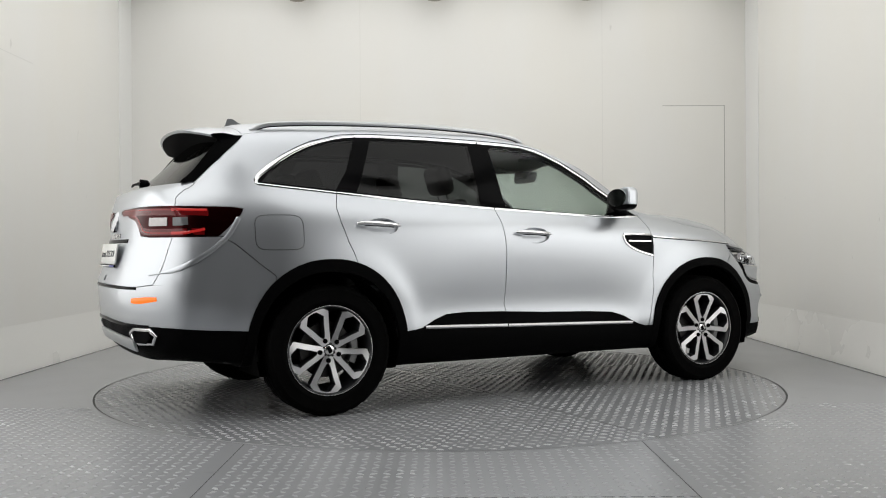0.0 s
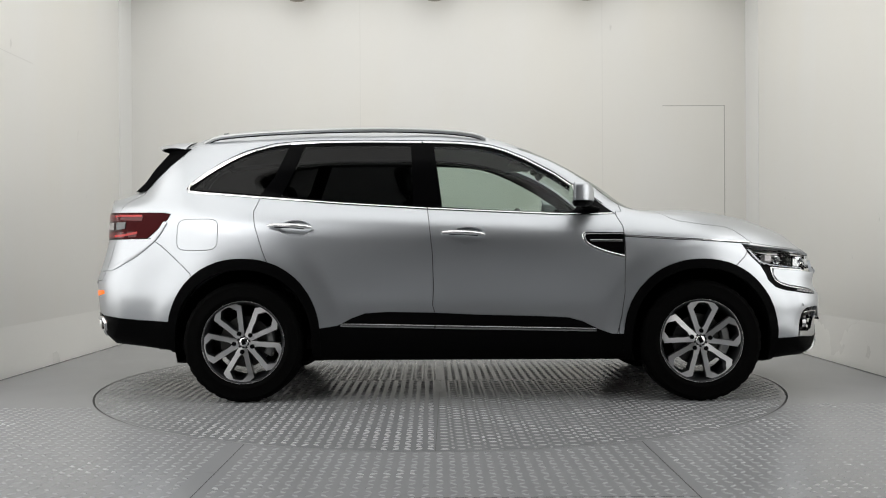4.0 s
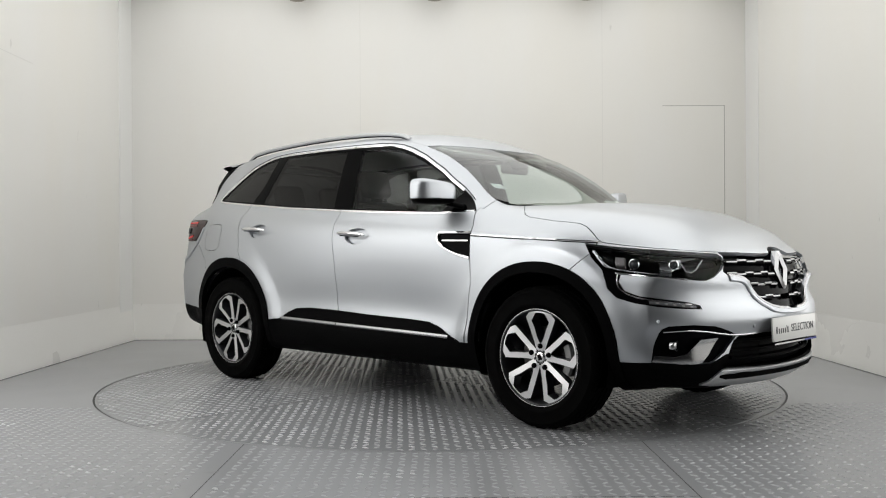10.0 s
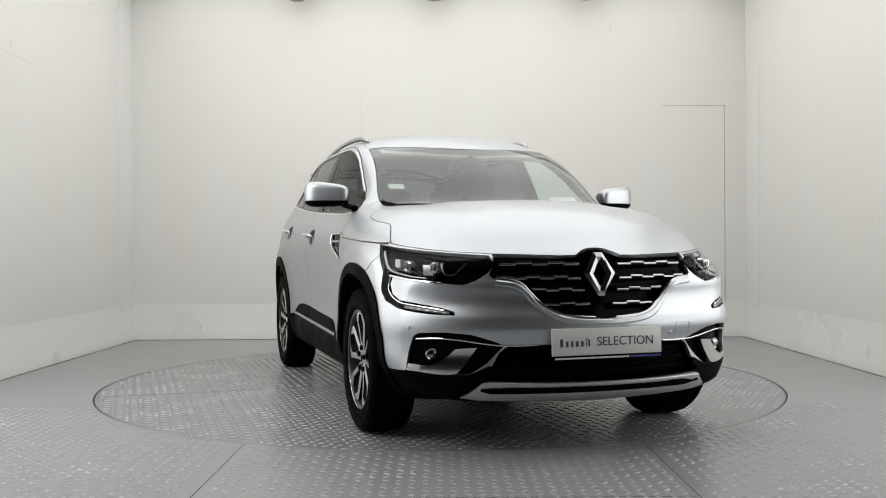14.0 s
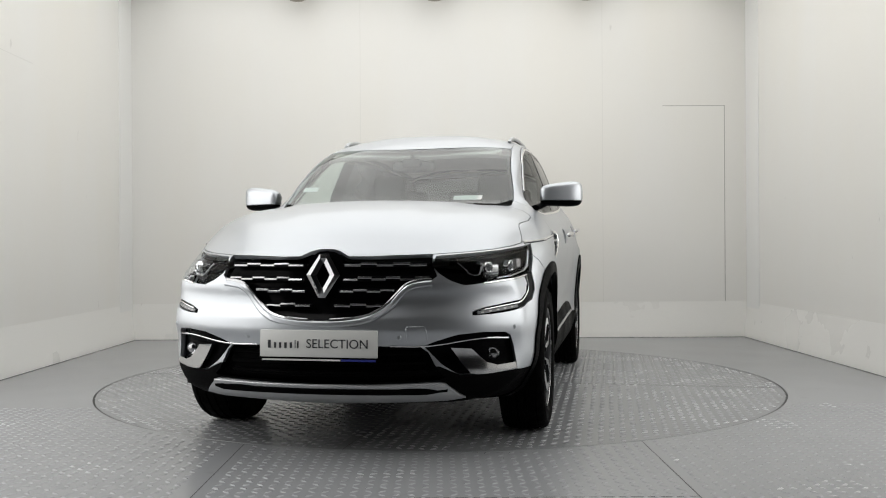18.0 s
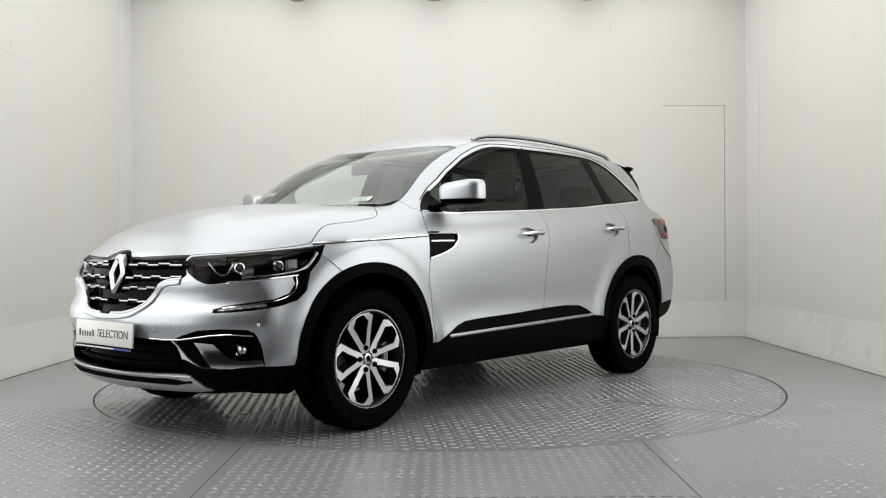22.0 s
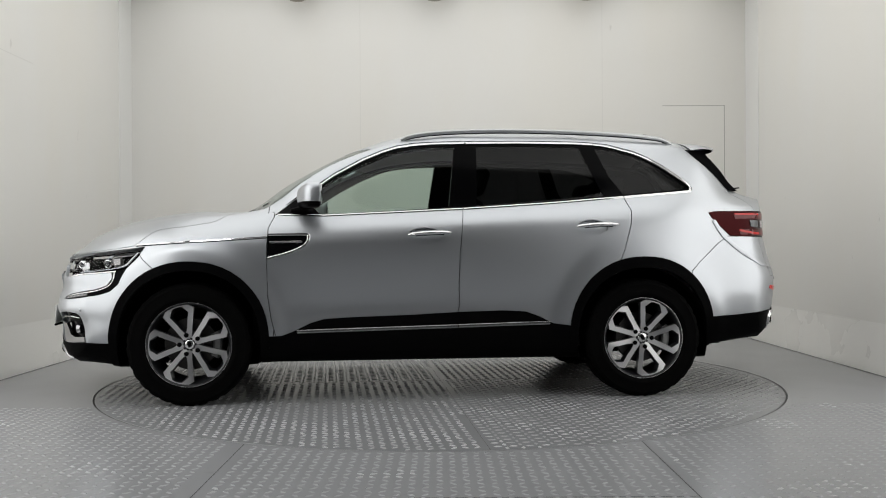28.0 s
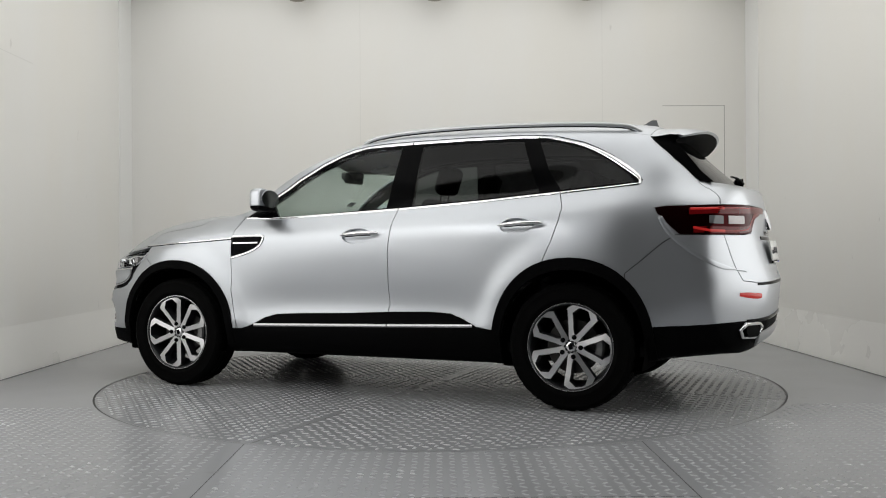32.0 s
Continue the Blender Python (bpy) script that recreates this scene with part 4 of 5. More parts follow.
def ribbon(name, mat, parent, spots, width, proud=.006, base=-.004, label="", closed=False):
    """A raised bar along places on the skin, given as (place, normal); width may be a list."""
    bm, rows = bmesh.new(), []
    n = len(spots)
    for i, (p, nr) in enumerate(spots):
        a = spots[(i - 1) % n if closed else max(i - 1, 0)][0]
        b = spots[(i + 1) % n if closed else min(i + 1, n - 1)][0]
        w = nr.cross(b - a)
        w = w.normalized() if w.length > 1e-9 else Vector((0, 0, 1))
        h = (width[min(i, len(width) - 1)] if isinstance(width, (list, tuple)) else width) / 2
        prof = ((-1, base), (-1, proud * .45), (-.55, proud), (.55, proud), (1, proud * .45), (1, base))
        rows.append([bm.verts.new(p + w * h * k + nr * o) for k, o in prof])
    pairs = list(zip(rows, rows[1:])) + ([(rows[-1], rows[0])] if closed else [])
    for a, b in pairs:
        for k in range(5):
            bm.faces.new((a[k], a[k + 1], b[k + 1], b[k]))
    if not closed:
        bm.faces.new(rows[0]), bm.faces.new(rows[-1][::-1])
    bmesh.ops.recalc_face_normals(bm, faces=bm.faces)
    return part(name, bm, mat, parent, label)


def on_side(path, sg, step=.03):
    return [side(x, z, sg) for x, z in fine(path, step)]


def on_front(path, step=.02):
    return [front(y, z) for y, z in fine(path, step)]


def on_corner(path, sg, step=.02):
    return [corner(u, z, sg) for u, z in fine(path, step)]


def flat_plate(name, mat, parent, poly, origin, xdir, ydir, thick, label="", bevel=0.0):
    """A flat outline given thickness; poly in the plane of xdir, ydir."""
    bm = bmesh.new()
    X, Y, O = Vector(xdir).normalized(), Vector(ydir).normalized(), Vector(origin)
    f = bm.faces.new([bm.verts.new(O + X * a + Y * b) for a, b in poly])
    g = bmesh.ops.extrude_face_region(bm, geom=[f])
    bmesh.ops.translate(bm, verts=[v for v in g["geom"] if isinstance(v, bmesh.types.BMVert)], vec=X.cross(Y) * thick)
    bmesh.ops.recalc_face_normals(bm, faces=bm.faces)
    if bevel:
        bmesh.ops.bevel(bm, geom=list(bm.edges), offset=bevel, segments=2, affect="EDGES")
    return part(name, bm, mat, parent, label)


BOTH = (1, -1)
SOOT = material("matt_black_plastic", (0.0015, 0.0015, 0.0017), 0.5, vary=0.2, spec=0.02)
# Body silver of the antenna fin, greyed in colour to stand in for shade.
FIN_SHADED = material("shaded_fin_silver", (0.12, 0.125, 0.13), 0.35, vary=0.05)
RED_LENS = glowing("red_lens", (0.8, 0.01, 0.01), 0.03, (0.07, 0.002, 0.003))
# The reflector is no lamp; its emission stands in for light thrown back.
AMBER_GLOW = glowing("reflector_glint_glow", (1.0, 0.2, 0.012), 1.05, (0.2, 0.03, 0.005))
RED_GLOW = glowing("red_light_strip", (1.0, 0.03, 0.02), 0.2)
RED_DIM = glowing("dim_red_light_strip", (0.9, 0.012, 0.012), 0.05, (0.16, 0.006, 0.006))
WHITE_LENS = material("pale_lens", (0.42, 0.40, 0.40), 0.15, 0.3, vary=0.15, scale=60)
GUIDE = material("grey_light_guide", (0.14, 0.145, 0.15), 0.25, 0.3, vary=0.1, scale=80)
DRL = material("pale_light_guide", (0.42, 0.43, 0.45), 0.22, 0.85)
PLATE = material("white_plate", (0.68, 0.68, 0.66), 0.26, vary=0.04, scale=14)
INK = material("dark_print", (0.03, 0.03, 0.035), 0.5)
BLUE = material("blue_print", (0.02, 0.03, 0.22), 0.4)
SEAT = material("black_leather", (0.022, 0.021, 0.021), 0.5, vary=0.3, scale=12, bump=0.0002, bump_scale=120)
TRIM_IN = material("cabin_plastic", (0.03, 0.03, 0.031), 0.6, vary=0.2, scale=10)
HEADLINER = material("grey_headliner", (0.50, 0.49, 0.47), 0.9, vary=0.05, scale=40)
STICKER = material("white_sticker", (0.75, 0.78, 0.76), 0.5, vary=0.08, scale=60)


def door_handle(parent, xf, zf, xr, zr, sg):
    bm, path = bmesh.new(), []
    for k in range(13):
        t = k / 12
        p, n = side(xf + (xr - xf) * t, zf + (zr - zf) * t, sg)
        out = .006 + .034 * (math.sin(math.pi * min(1, max(0, (t * .9 + .05)))) ** .5)
        path.append(p + n * out)
    rad = [.008] + [.015 + .003 * math.sin(math.pi * k / 10) for k in range(11)] + [.008]
    tube(bm, path, rad, 12, .75)
    h = part("door_handle", bm, CHROME, parent, "chrome door handle")
    bm = bmesh.new()
    tube(bm, [p + Vector((0, 0, -.0105)) for p in path[2:-2]], .0062, 8)
    part("handle_insert", bm, GLOSS_BLACK, h)


def door_mirror(parent, sg):
    bm = bmesh.new()
    # cap: a soft-cornered shell, longer across than deep
    bmesh.ops.create_uvsphere(bm, u_segments=32, v_segments=20, radius=1)
    for v in bm.verts:
        x, y, z = v.co
        f = lambda a, e: math.copysign(abs(a) ** e, a)
        x, y, z = f(x, .55), f(y, .5), f(z, .5)
        taper = 1 - .22 * (1 - y) / 2
        v.co = (.062 * x * (1.0 if x < 0 else 1.15) + .642 - .035 * y, (.918 + .120 * y), 1.222 + z * .077 * taper - .006 * (1 - y))
        if v.co.x < .60:
            v.co.x = .60 + (v.co.x - .60) * .3
        v.co.y *= sg
    cutz = 1.182
    geom = bm.verts[:] + bm.edges[:] + bm.faces[:]
    low = bm.copy()
    bmesh.ops.bisect_plane(bm, geom=geom, plane_co=(0, 0, cutz), plane_no=(0, 0, -1), clear_outer=True)
    bmesh.ops.bisect_plane(low, geom=low.verts[:] + low.edges[:] + low.faces[:], plane_co=(0, 0, cutz - .003), plane_no=(0, 0, 1), clear_outer=True)
    for b in (bm, low):
        bmesh.ops.holes_fill(b, edges=[e for e in b.edges if e.is_boundary])
        bmesh.ops.recalc_face_normals(b, faces=b.faces)
    m = part("door_mirror", bm, PAINT, parent, "silver door mirror on a black foot")
    part("lower_shell", low, CLAD, m)
    bm = bmesh.new()
    tube(bm, [(.64, .83 * sg, 1.168), (.70, .80 * sg, 1.15), (.76, .775 * sg, 1.135)], [.028, .03, .03], 12, .55)
    part("mirror_foot", bm, CLAD, m)
    p, n = [Vector((.585, .91 * sg, 1.22)), None]
    flat_plate("mirror_glass", CHROME, m, [(math.cos(a) * .095, math.sin(a) * .056) for a in np.linspace(0, 2 * math.pi, 25)[:-1]], (.589, .915 * sg, 1.225), (.12 * 0, 1, 0), (0, 0, 1), -.004)


def headlight_inside(parent, sg):
    def block(u0, u1, z0, z1, mat, name, back=.035, label=""):
        spots = [corner(u, (z0 + z1) / 2, sg) for u in np.linspace(u0, u1, 5)]
        bm, rows = bmesh.new(), []
        for p, n in spots:
            h = (z1 - z0) / 2
            q = p - n * back
            rows.append([bm.verts.new(q + Vector((0, 0, k)) + n * o) for k, o in ((-h, -.03), (-h, .0), (-h * .8, .012), (h * .8, .012), (h, .0), (h, -.03))])
        for a, b in zip(rows, rows[1:]):
            for k in range(5):
                bm.faces.new((a[k], a[k + 1], b[k + 1], b[k]))
        bm.faces.new(rows[0]), bm.faces.new(rows[-1][::-1])
        bmesh.ops.recalc_face_normals(bm, faces=bm.faces)
        return part(name, bm, mat, parent, label)
    block(-.665, -.705, .822, .868, WHITE_LENS, "led_module", .03)
    block(-.86, -.97, .806, .858, LENS_CELL, "reflector_cell", .04)
    for u, r in ((-.745, .021), (-.925, .019)):
        p, n = corner(u, .842 if u > -.8 else .838, sg)
        turn = Vector((1, 0, 0)).rotation_difference(Vector((n.x, n.y, 0))).to_matrix().to_4x4()
        seat_at = Matrix.Translation(p - n * (.034 if u > -.8 else .022)) @ turn
        ring = part("projector_ring", lathe(bmesh.new(), [(r * .8, .004), (r, .008), (r * 1.25, .004), (r * 1.3, -.02)], 28, "x"), CHROME, parent, at=seat_at)
        part("projector_lens", lathe(bmesh.new(), [(0, .012), (r * .4, .0105), (r * .7, .006), (r * .86, .0)], 24, "x"), GLOSS_LENS, parent, at=seat_at)
    # bright bars: along the top edge, the V between cells, the lower edge
    lift = lambda s, o: [(p + n * o, n) for p, n in s]
    ribbon("top_bar", GLOSS_BLACK, parent, lift(on_corner([(-.57, .905), (-.80, .882), (-.99, .868), (-1.15, .858)], sg), -.012), .005, .003)
    ribbon("lower_blade", CHROME, parent, lift(on_corner([(-.665, .783), (-.76, .773), (-.88, .763), (-.98, .753)], sg), .001), .008, .004)
    ribbon("light_guide", DASH, parent, lift(on_corner([(-1.075, .848), (-1.035, .80), (-1.01, .788), (-.985, .795), (-.955, .845)], sg), -.014), .005, .003)
    ribbon("light_guide", DRL, parent, lift(on_corner(rounded([(-.575, .895), (-.60, .85), (-.635, .806), (-.80, .786), (-.90, .778)], 2), sg), -.012), [.014] * 9 + [.010, .008, .006], .004)


GLOSS_LENS = material("projector_glass", (0.03, 0.032, 0.036), 0.04, spec=0.6)
LENS_CELL = material("lamp_reflector", (0.55, 0.555, 0.56), 0.16, 1.0, vary=0.3, scale=70)


WHEEL_TURN = {(True, 1): 0, (False, 1): 33, (True, -1): 51, (False, -1): 10}
RED_DARK = material("smoked_red_lens", (0.028, 0.002, 0.0025), 0.2, 0.9, vary=0.2)


# ---------------------------------------------------------------- the car: panels
car = empty("car", "silver SUV with black cladding and chrome trim on the turntable", "car")
c = cut_body()
c.panel(("bonnet",), "bonnet", PAINT, car, BOTH)
c.panel(("roof",), "roof", PAINT, car, BOTH, gap=0.001)
c.panel(("roof",), "headliner", HEADLINER, car, BOTH, gap=-0.03, lift=-0.04, depth=0.02)
screen = c.panel(("windscreen",), "windscreen", GLASS_SCREEN, car, BOTH, depth=0, lift=-0.002)
c.panel(("cowl",), "cowl", CLAD, car, BOTH, lift=-0.006)
tailgate = c.panel(("tailgate",), "tailgate", PAINT, car, BOTH)
c.panel(("rear_glass",), "rear_window", GLASS_TINT, car, BOTH, depth=0, lift=-0.002)
rear_bumper = c.panel(("rear_bumper",), "rear_bumper", PAINT, car, BOTH)
c.panel(("rear_chin",), "rear_lower_bumper", CLAD, car, BOTH, gap=0.001)
front_bumper = c.panel(("bumper",), "front_bumper", PAINT, car, BOTH)
c.panel(("chin",), "front_lower_bumper", CLAD, car, BOTH, gap=0.001)
c.panel(("skid",), "front_skid_plate", SATIN, car, BOTH, lift=0.008, label="satin silver skid plate")
grille = c.panel(("grille",), "grille", GLOSS_BLACK, car, BOTH, depth=0.0, lift=-0.045, gap=-0.004)
c.panel(("intake",), "lower_intake", GLOSS_BLACK, car, BOTH, depth=0.0, lift=-0.05, gap=-0.004)
c.panel(("underbody",), "underbody", DARK, car, BOTH, depth=0)
for sg in BOTH:
    if sg < 0:
        c.name("side", FUEL, lambda p: p.y > .6 and p.x < -1.4, "fuel_flap", ("body_side",))
        c.bm.verts.index_update()
    c.panel(("body_side",), "body_side", PAINT, car, (sg,))
    c.panel(("body_side",), "pillar_lining", TRIM_IN, car, (sg,), lift=-0.05, gap=-.01, depth=0)
    c.panel(("fender",), "front_fender", PAINT, car, (sg,))
    fd = c.panel(("door_front",), "front_door", PAINT, car, (sg,))
    rd = c.panel(("door_rear",), "rear_door", PAINT, car, (sg,))
    c.panel(("door_front", "cup_front", "vent"), "front_door_lining", TRIM_IN, car, (sg,), lift=-0.07, gap=-.01, depth=0)
    c.panel(("door_rear", "cup_rear"), "rear_door_lining", TRIM_IN, car, (sg,), lift=-0.07, gap=-.01, depth=0)
    c.panel(("cup_front",), "handle_cup", PAINT, fd, (sg,), gap=-.002, lift=-.022, depth=0)
    c.panel(("cup_rear",), "handle_cup", PAINT, rd, (sg,), gap=-.002, lift=-.022, depth=0)
    c.panel(("fuel_flap",), "fuel_flap", PAINT, car, (sg,), gap=.0014)
    c.panel(("pillar",), "window_pillar_trim", TRIM_BLACK, car, (sg,), lift=-0.003, gap=0.0, depth=.03)
    c.panel(("pane_front",), "front_side_window", GLASS_CLEAR, fd, (sg,), depth=0, lift=-0.005, gap=0, label="clear side window pane")
    c.panel(("pane_rear",), "rear_side_window", GLASS_TINT, rd, (sg,), depth=0, lift=-0.005, gap=0, label="dark privacy glass pane")
    c.panel(("pane_quarter",), "quarter_window", GLASS_TINT, car, (sg,), depth=0, lift=-0.005, gap=0, label="dark privacy glass pane")
    c.panel(("arch_front",), "wheel_arch_trim", CLAD, car, (sg,), lift=0.008, gap=0.0, depth=.03)
    c.panel(("arch_rear",), "wheel_arch_trim", CLAD, car, (sg,), lift=0.008, gap=0.0, depth=.03)
    c.panel(("sill",), "sill_cladding", CLAD, car, (sg,), lift=0.006, gap=0.0)
    vent = c.panel(("vent",), "fender_vent", GLOSS_BLACK, car, (sg,), lift=-0.008)
    c.panel(("headlight",), "headlight_lens", LENS, car, (sg,), depth=0)
    lamp = c.panel(("headlight",), "headlight_housing", DARK, car, (sg,), depth=0, lift=-0.075, gap=-0.015)
    headlight_inside(lamp, sg)
    blade = c.panel(("blade",), "running_light_blade", GLOSS_BLACK, car, (sg,), lift=-0.004)
    ribbon("light_guide", CHROME, blade, on_corner(rounded([(-.675, .785), (-.665, .735), (-.685, .698), (-.75, .668), (-.86, .656), (-1.0, .638)], 2), sg), .006, .003)
    ribbon("led_strip", GUIDE, blade, on_corner(rounded([(-.80, .650), (-.90, .640), (-1.02, .627)], 1), sg), .014, .002)
    for k in range(5):
        u = -.83 - .04 * k
        ribbon("led_dot", WHITE_LENS, blade, [(p + n * .001, n) for p, n in on_corner([(u, .647 - .0105 * k * .45), (u - .014, .646 - .0105 * k * .45)], sg)], .006, .002)
    fog = c.panel(("fog_box",), "fog_lamp_recess", GLOSS_BLACK, car, (sg,), depth=0.0, lift=-0.028, gap=-.004)
    p, n = front(.71 * sg, .445)
    bm = lathe(bmesh.new(), [(0, .004), (.014, .003), (.02, .0), (.026, .002), (.029, -.006), (.029, -.02)], 24, "x", Matrix.Translation(p + Vector((-.022, 0, 0))))
    part("fog_lamp", bm, DARKENED_CHROME, fog, "small round fog lamp")
    c.panel(("fog_blade",), "chrome_surround", POLISHED, fog, (sg,), lift=.004, gap=.001, label="chrome blade round the fog lamp")
    ribbon("chrome_strip", CHROME, fog, on_front([(y * sg, z) for y, z in rounded([(.775, .512), (.70, .519), (.62, .513), (.53, .497), (.44, .487), (.30, .490)], 2)]), .007, .003)
    # waist and sill brightwork
    ribbon("waist_trim", CHROME, fd, on_side(DLO[:0] + [(.85, 1.112), (.579, 1.106), (.15, 1.126), (-.258, 1.146)], sg), .014, .004)
    ribbon("waist_trim", CHROME, rd, on_side([(-.264, 1.146), (-.806, 1.181), (-1.266, 1.219)], sg), .014, .004)
    ribbon("quarter_trim", CHROME, car, on_side(rounded([(-1.272, 1.219), (-1.69, 1.256), (-1.715, 1.262), (-1.712, 1.29), (-1.68, 1.322), (-1.615, 1.370), (-1.542, 1.418), (-1.458, 1.464), (-1.375, 1.50), (-1.205, 1.546), (-1.11, 1.556)], 1), sg), [.014] * 16 + [.02, .024, .026, .026, .026, .025, .024, .022, .02, .018, .016, .014, .013, .012], .004)
    ribbon("roof_side_trim", CHROME, car, on_side([(-1.105, 1.557), (-.996, 1.562), (-.645, 1.564), (-.298, 1.559)], sg), .016, .004)
    ribbon("roof_side_trim", CHROME, car, on_side([(-.288, 1.559), (-.082, 1.554), (.03, 1.547), (.13, 1.529), (.22, 1.501), (.341, 1.45), (.514, 1.354), (.60, 1.294), (.70, 1.235)], sg), .016, .004)
    up = [(-1.725, 1.28), (-1.69, 1.325), (-1.62, 1.378), (-1.546, 1.43), (-1.46, 1.477), (-1.377, 1.515), (-1.205, 1.561), (-1.11, 1.571), (-.996, 1.577), (-.645, 1.579), (-.293, 1.574), (-.082, 1.569), (.03, 1.562), (.13, 1.544), (.22, 1.516), (.341, 1.465), (.514, 1.37), (.60, 1.31), (.70, 1.25), (.80, 1.175)]
    ribbon("window_seal", TRIM_BLACK, car, on_side(up, sg), .006, .002)
    for a, b, nm in (((.735, .422), (-.214, .442), "sill_strip"), ((-.22, .4425), (-.775, .456), "sill_strip")):
        sp = [(p + n * .006, n) for p, n in on_side([a, b], sg)]
        ribbon(nm, DASH, car, sp, .019, .005)
    ribbon("fender_strip_base", GLOSS_BLACK, car, on_side([(1.66, .932), (1.404, .947), (1.128, .963), (.905, .977)], sg), .014, .002)
    ribbon("fender_strip", CHROME, car, on_side([(1.66, .934), (1.404, .949), (1.128, .965), (.908, .979)], sg), .010, .005)
    ribbon("vent_surround", CHROME, vent, on_side(rounded([(.9, .992), (.674, .995), (.661, .985), (.664, .958), (.69, .922), (.786, .882), (.9, .854)], 1), sg), .016, .006)
    ribbon("vent_fin", CHROME, vent, on_side([(.89, .948), (.70, .950)], sg), .010, .002)
    door_handle(fd, .078, .984, -.172, .997, sg)
    door_handle(rd, -.940, 1.029, -1.200, 1.041, sg)
    door_mirror(car, sg)
    # roof rail
    bm = bmesh.new()
    rail = rounded([(.10, .548, 1.585), (.05, .55, 1.612), (-.12, .552, 1.636), (-.45, .552, 1.651), (-.85, .545, 1.651), (-1.30, .528, 1.637), (-1.55, .512, 1.618), (-1.62, .505, 1.605), (-1.68, .50, 1.57)], 2)
    tube(bm, [(x, y * sg, z + .003) for x, y, z in rail], .0125, 12)
    r = part("roof_rail", bm, SATIN, car, "satin silver roof rail")
    bm = bmesh.new()
    tube(bm, [(x, y * sg, z - .011) for x, y, z in rail[3:-3]], .0045, 8)
    part("rail_seal", bm, CLAD, r)
    # tail lamps
    tl = c.panel(("taillight",), "tail_light", RED_DARK, car, (sg,), lift=0.003, label="dark red tail light with glowing strip")
    rc = lambda path: [(p + n * .004, n) for p, n in (rear_corner(u, z, sg) for u, z in fine(rounded(path, 2), .02))]
    ribbon("red_band", RED_LENS, tl, rc([(-.86, 1.098), (-1.12, 1.104), (-1.50, 1.112)]), .036, .0008)
    ribbon("red_band", RED_LENS, tl, rc([(-1.40, 1.10), (-1.30, 1.08), (-1.255, 1.03), (-1.22, 1.0), (-1.06, .997), (-.86, 1.0)]), .034, .0008)
    ribbon("light_strip", RED_DIM, tl, rc([(-1.0, 1.114), (-1.20, 1.117), (-1.48, 1.117)]), .008, .0016)
    ribbon("light_strip", RED_GLOW, tl, rc([(-.87, 1.112), (-.94, 1.112), (-1.02, 1.114)]), .014, .002)
    ribbon("light_strip", RED_DIM, tl, rc([(-1.40, 1.103), (-1.29, 1.08), (-1.24, 1.03), (-1.215, .995), (-1.02, .992)]), .010, .0016)
    ribbon("light_strip", RED_GLOW, tl, rc([(-1.02, .992), (-.93, .994), (-.885, 1.004), (-.86, 1.012)]), .014, .002)
    ribbon("reversing_lens", WHITE_LENS, tl, rc([(-1.045, 1.052), (-1.10, 1.052), (-1.17, 1.052)]), .044, .003, label="pale reversing lamp lens")
    ribbon("indicator_lens", GUIDE, tl, rc([(-.935, 1.054), (-.97, 1.053), (-1.01, 1.052)]), .044, .003, label="grey indicator lens")
    # Both reflectors emit, in place of the light they would throw back.
    ribbon("rear_reflector", AMBER_GLOW if sg < 0 else RED_GLOW, rear_bumper, [rear(y * sg, z) for y, z in fine([(.555, .640), (.62, .642), (.715, .652)], .02)], [.024, .03, .032, .032, .032, .03, .026, .02], .004, label="red rear reflector")
    ribbon("quarter_crease", PAINT, car, rc([(-.725, 1.075), (-.752, .985), (-.80, .925), (-.86, .865), (-.93, .818), (-1.02, .790), (-1.13, .775)]), [.006] + [.026] * 20 + [.02, .012, .006], .003)
    for x in ARCHES:
        liner(car, x, sg)
        w = wheel_thing(car, Matrix.Translation((x, .79 * sg, .3565)) @ Matrix.Rotation(0 if sg > 0 else math.pi, 4, "Z"), WHEEL_TURN[(x > 0, sg)])
c.bm.free()


# ---------------------------------------------------------------- the car: nose
def words(name, text, size, mat, parent, m):
    cu = bpy.data.curves.new(name, "FONT")
    cu.body, cu.size, cu.extrude, cu.align_x, cu.align_y = text, size, .0006, "CENTER", "CENTER"
    tmp = bpy.data.objects.new(name, cu)
    me = bpy.data.meshes.new_from_object(tmp)
    bpy.data.objects.remove(tmp)
    me.materials.append(mat)
    ob = new(name, me)
    ob.parent, ob.matrix_basis = parent, m
    return ob


def grille_rows():
    edge = {.842: .455, .782: .47, .722: .325, .668: .275}
    for k, (z, reach) in enumerate(edge.items()):
        for sg in BOTH:
            inner = .085 if k < 2 else (.07 if k == 2 else .045)
            sp = [(p - n * .026, n) for p, n in on_front([(inner * sg, z - .004), (reach * sg, z + .006 * (k < 2))], .03)]
            bar = ribbon("grille_bar", GLOSS_BLACK, grille, sp, .022, .010)
            count = max(2, round((reach - inner) / .068))
            for i in range(count):
                y0 = inner + .01 + (reach - inner - .02) * i / count
                y1 = y0 + (reach - inner - .02) / count
                dz = .0034 if i % 2 else -.0034
                sp = [(p - n * .014, n) for p, n in on_front([(y0 * sg, z + dz), (y1 * sg, z + dz)], .02)]
                ribbon("chrome_dash", DASH, bar, sp, .0105, .004)


grille_rows()
low_edge = [(y, z) for y, z in GRILLE[:9]]
full = [(-y, z) for y, z in low_edge[::-1]] + low_edge[1:]
ribbon("grille_surround", DASH, grille, on_front(rounded(full, 1)), .016, .006, label="chrome strip under the grille")
ribbon("grille_lip", PAINT, front_bumper, on_front(rounded([(y * (1 + .03 * (z < .7)), z - .016) for y, z in full], 1)), .026, .009)
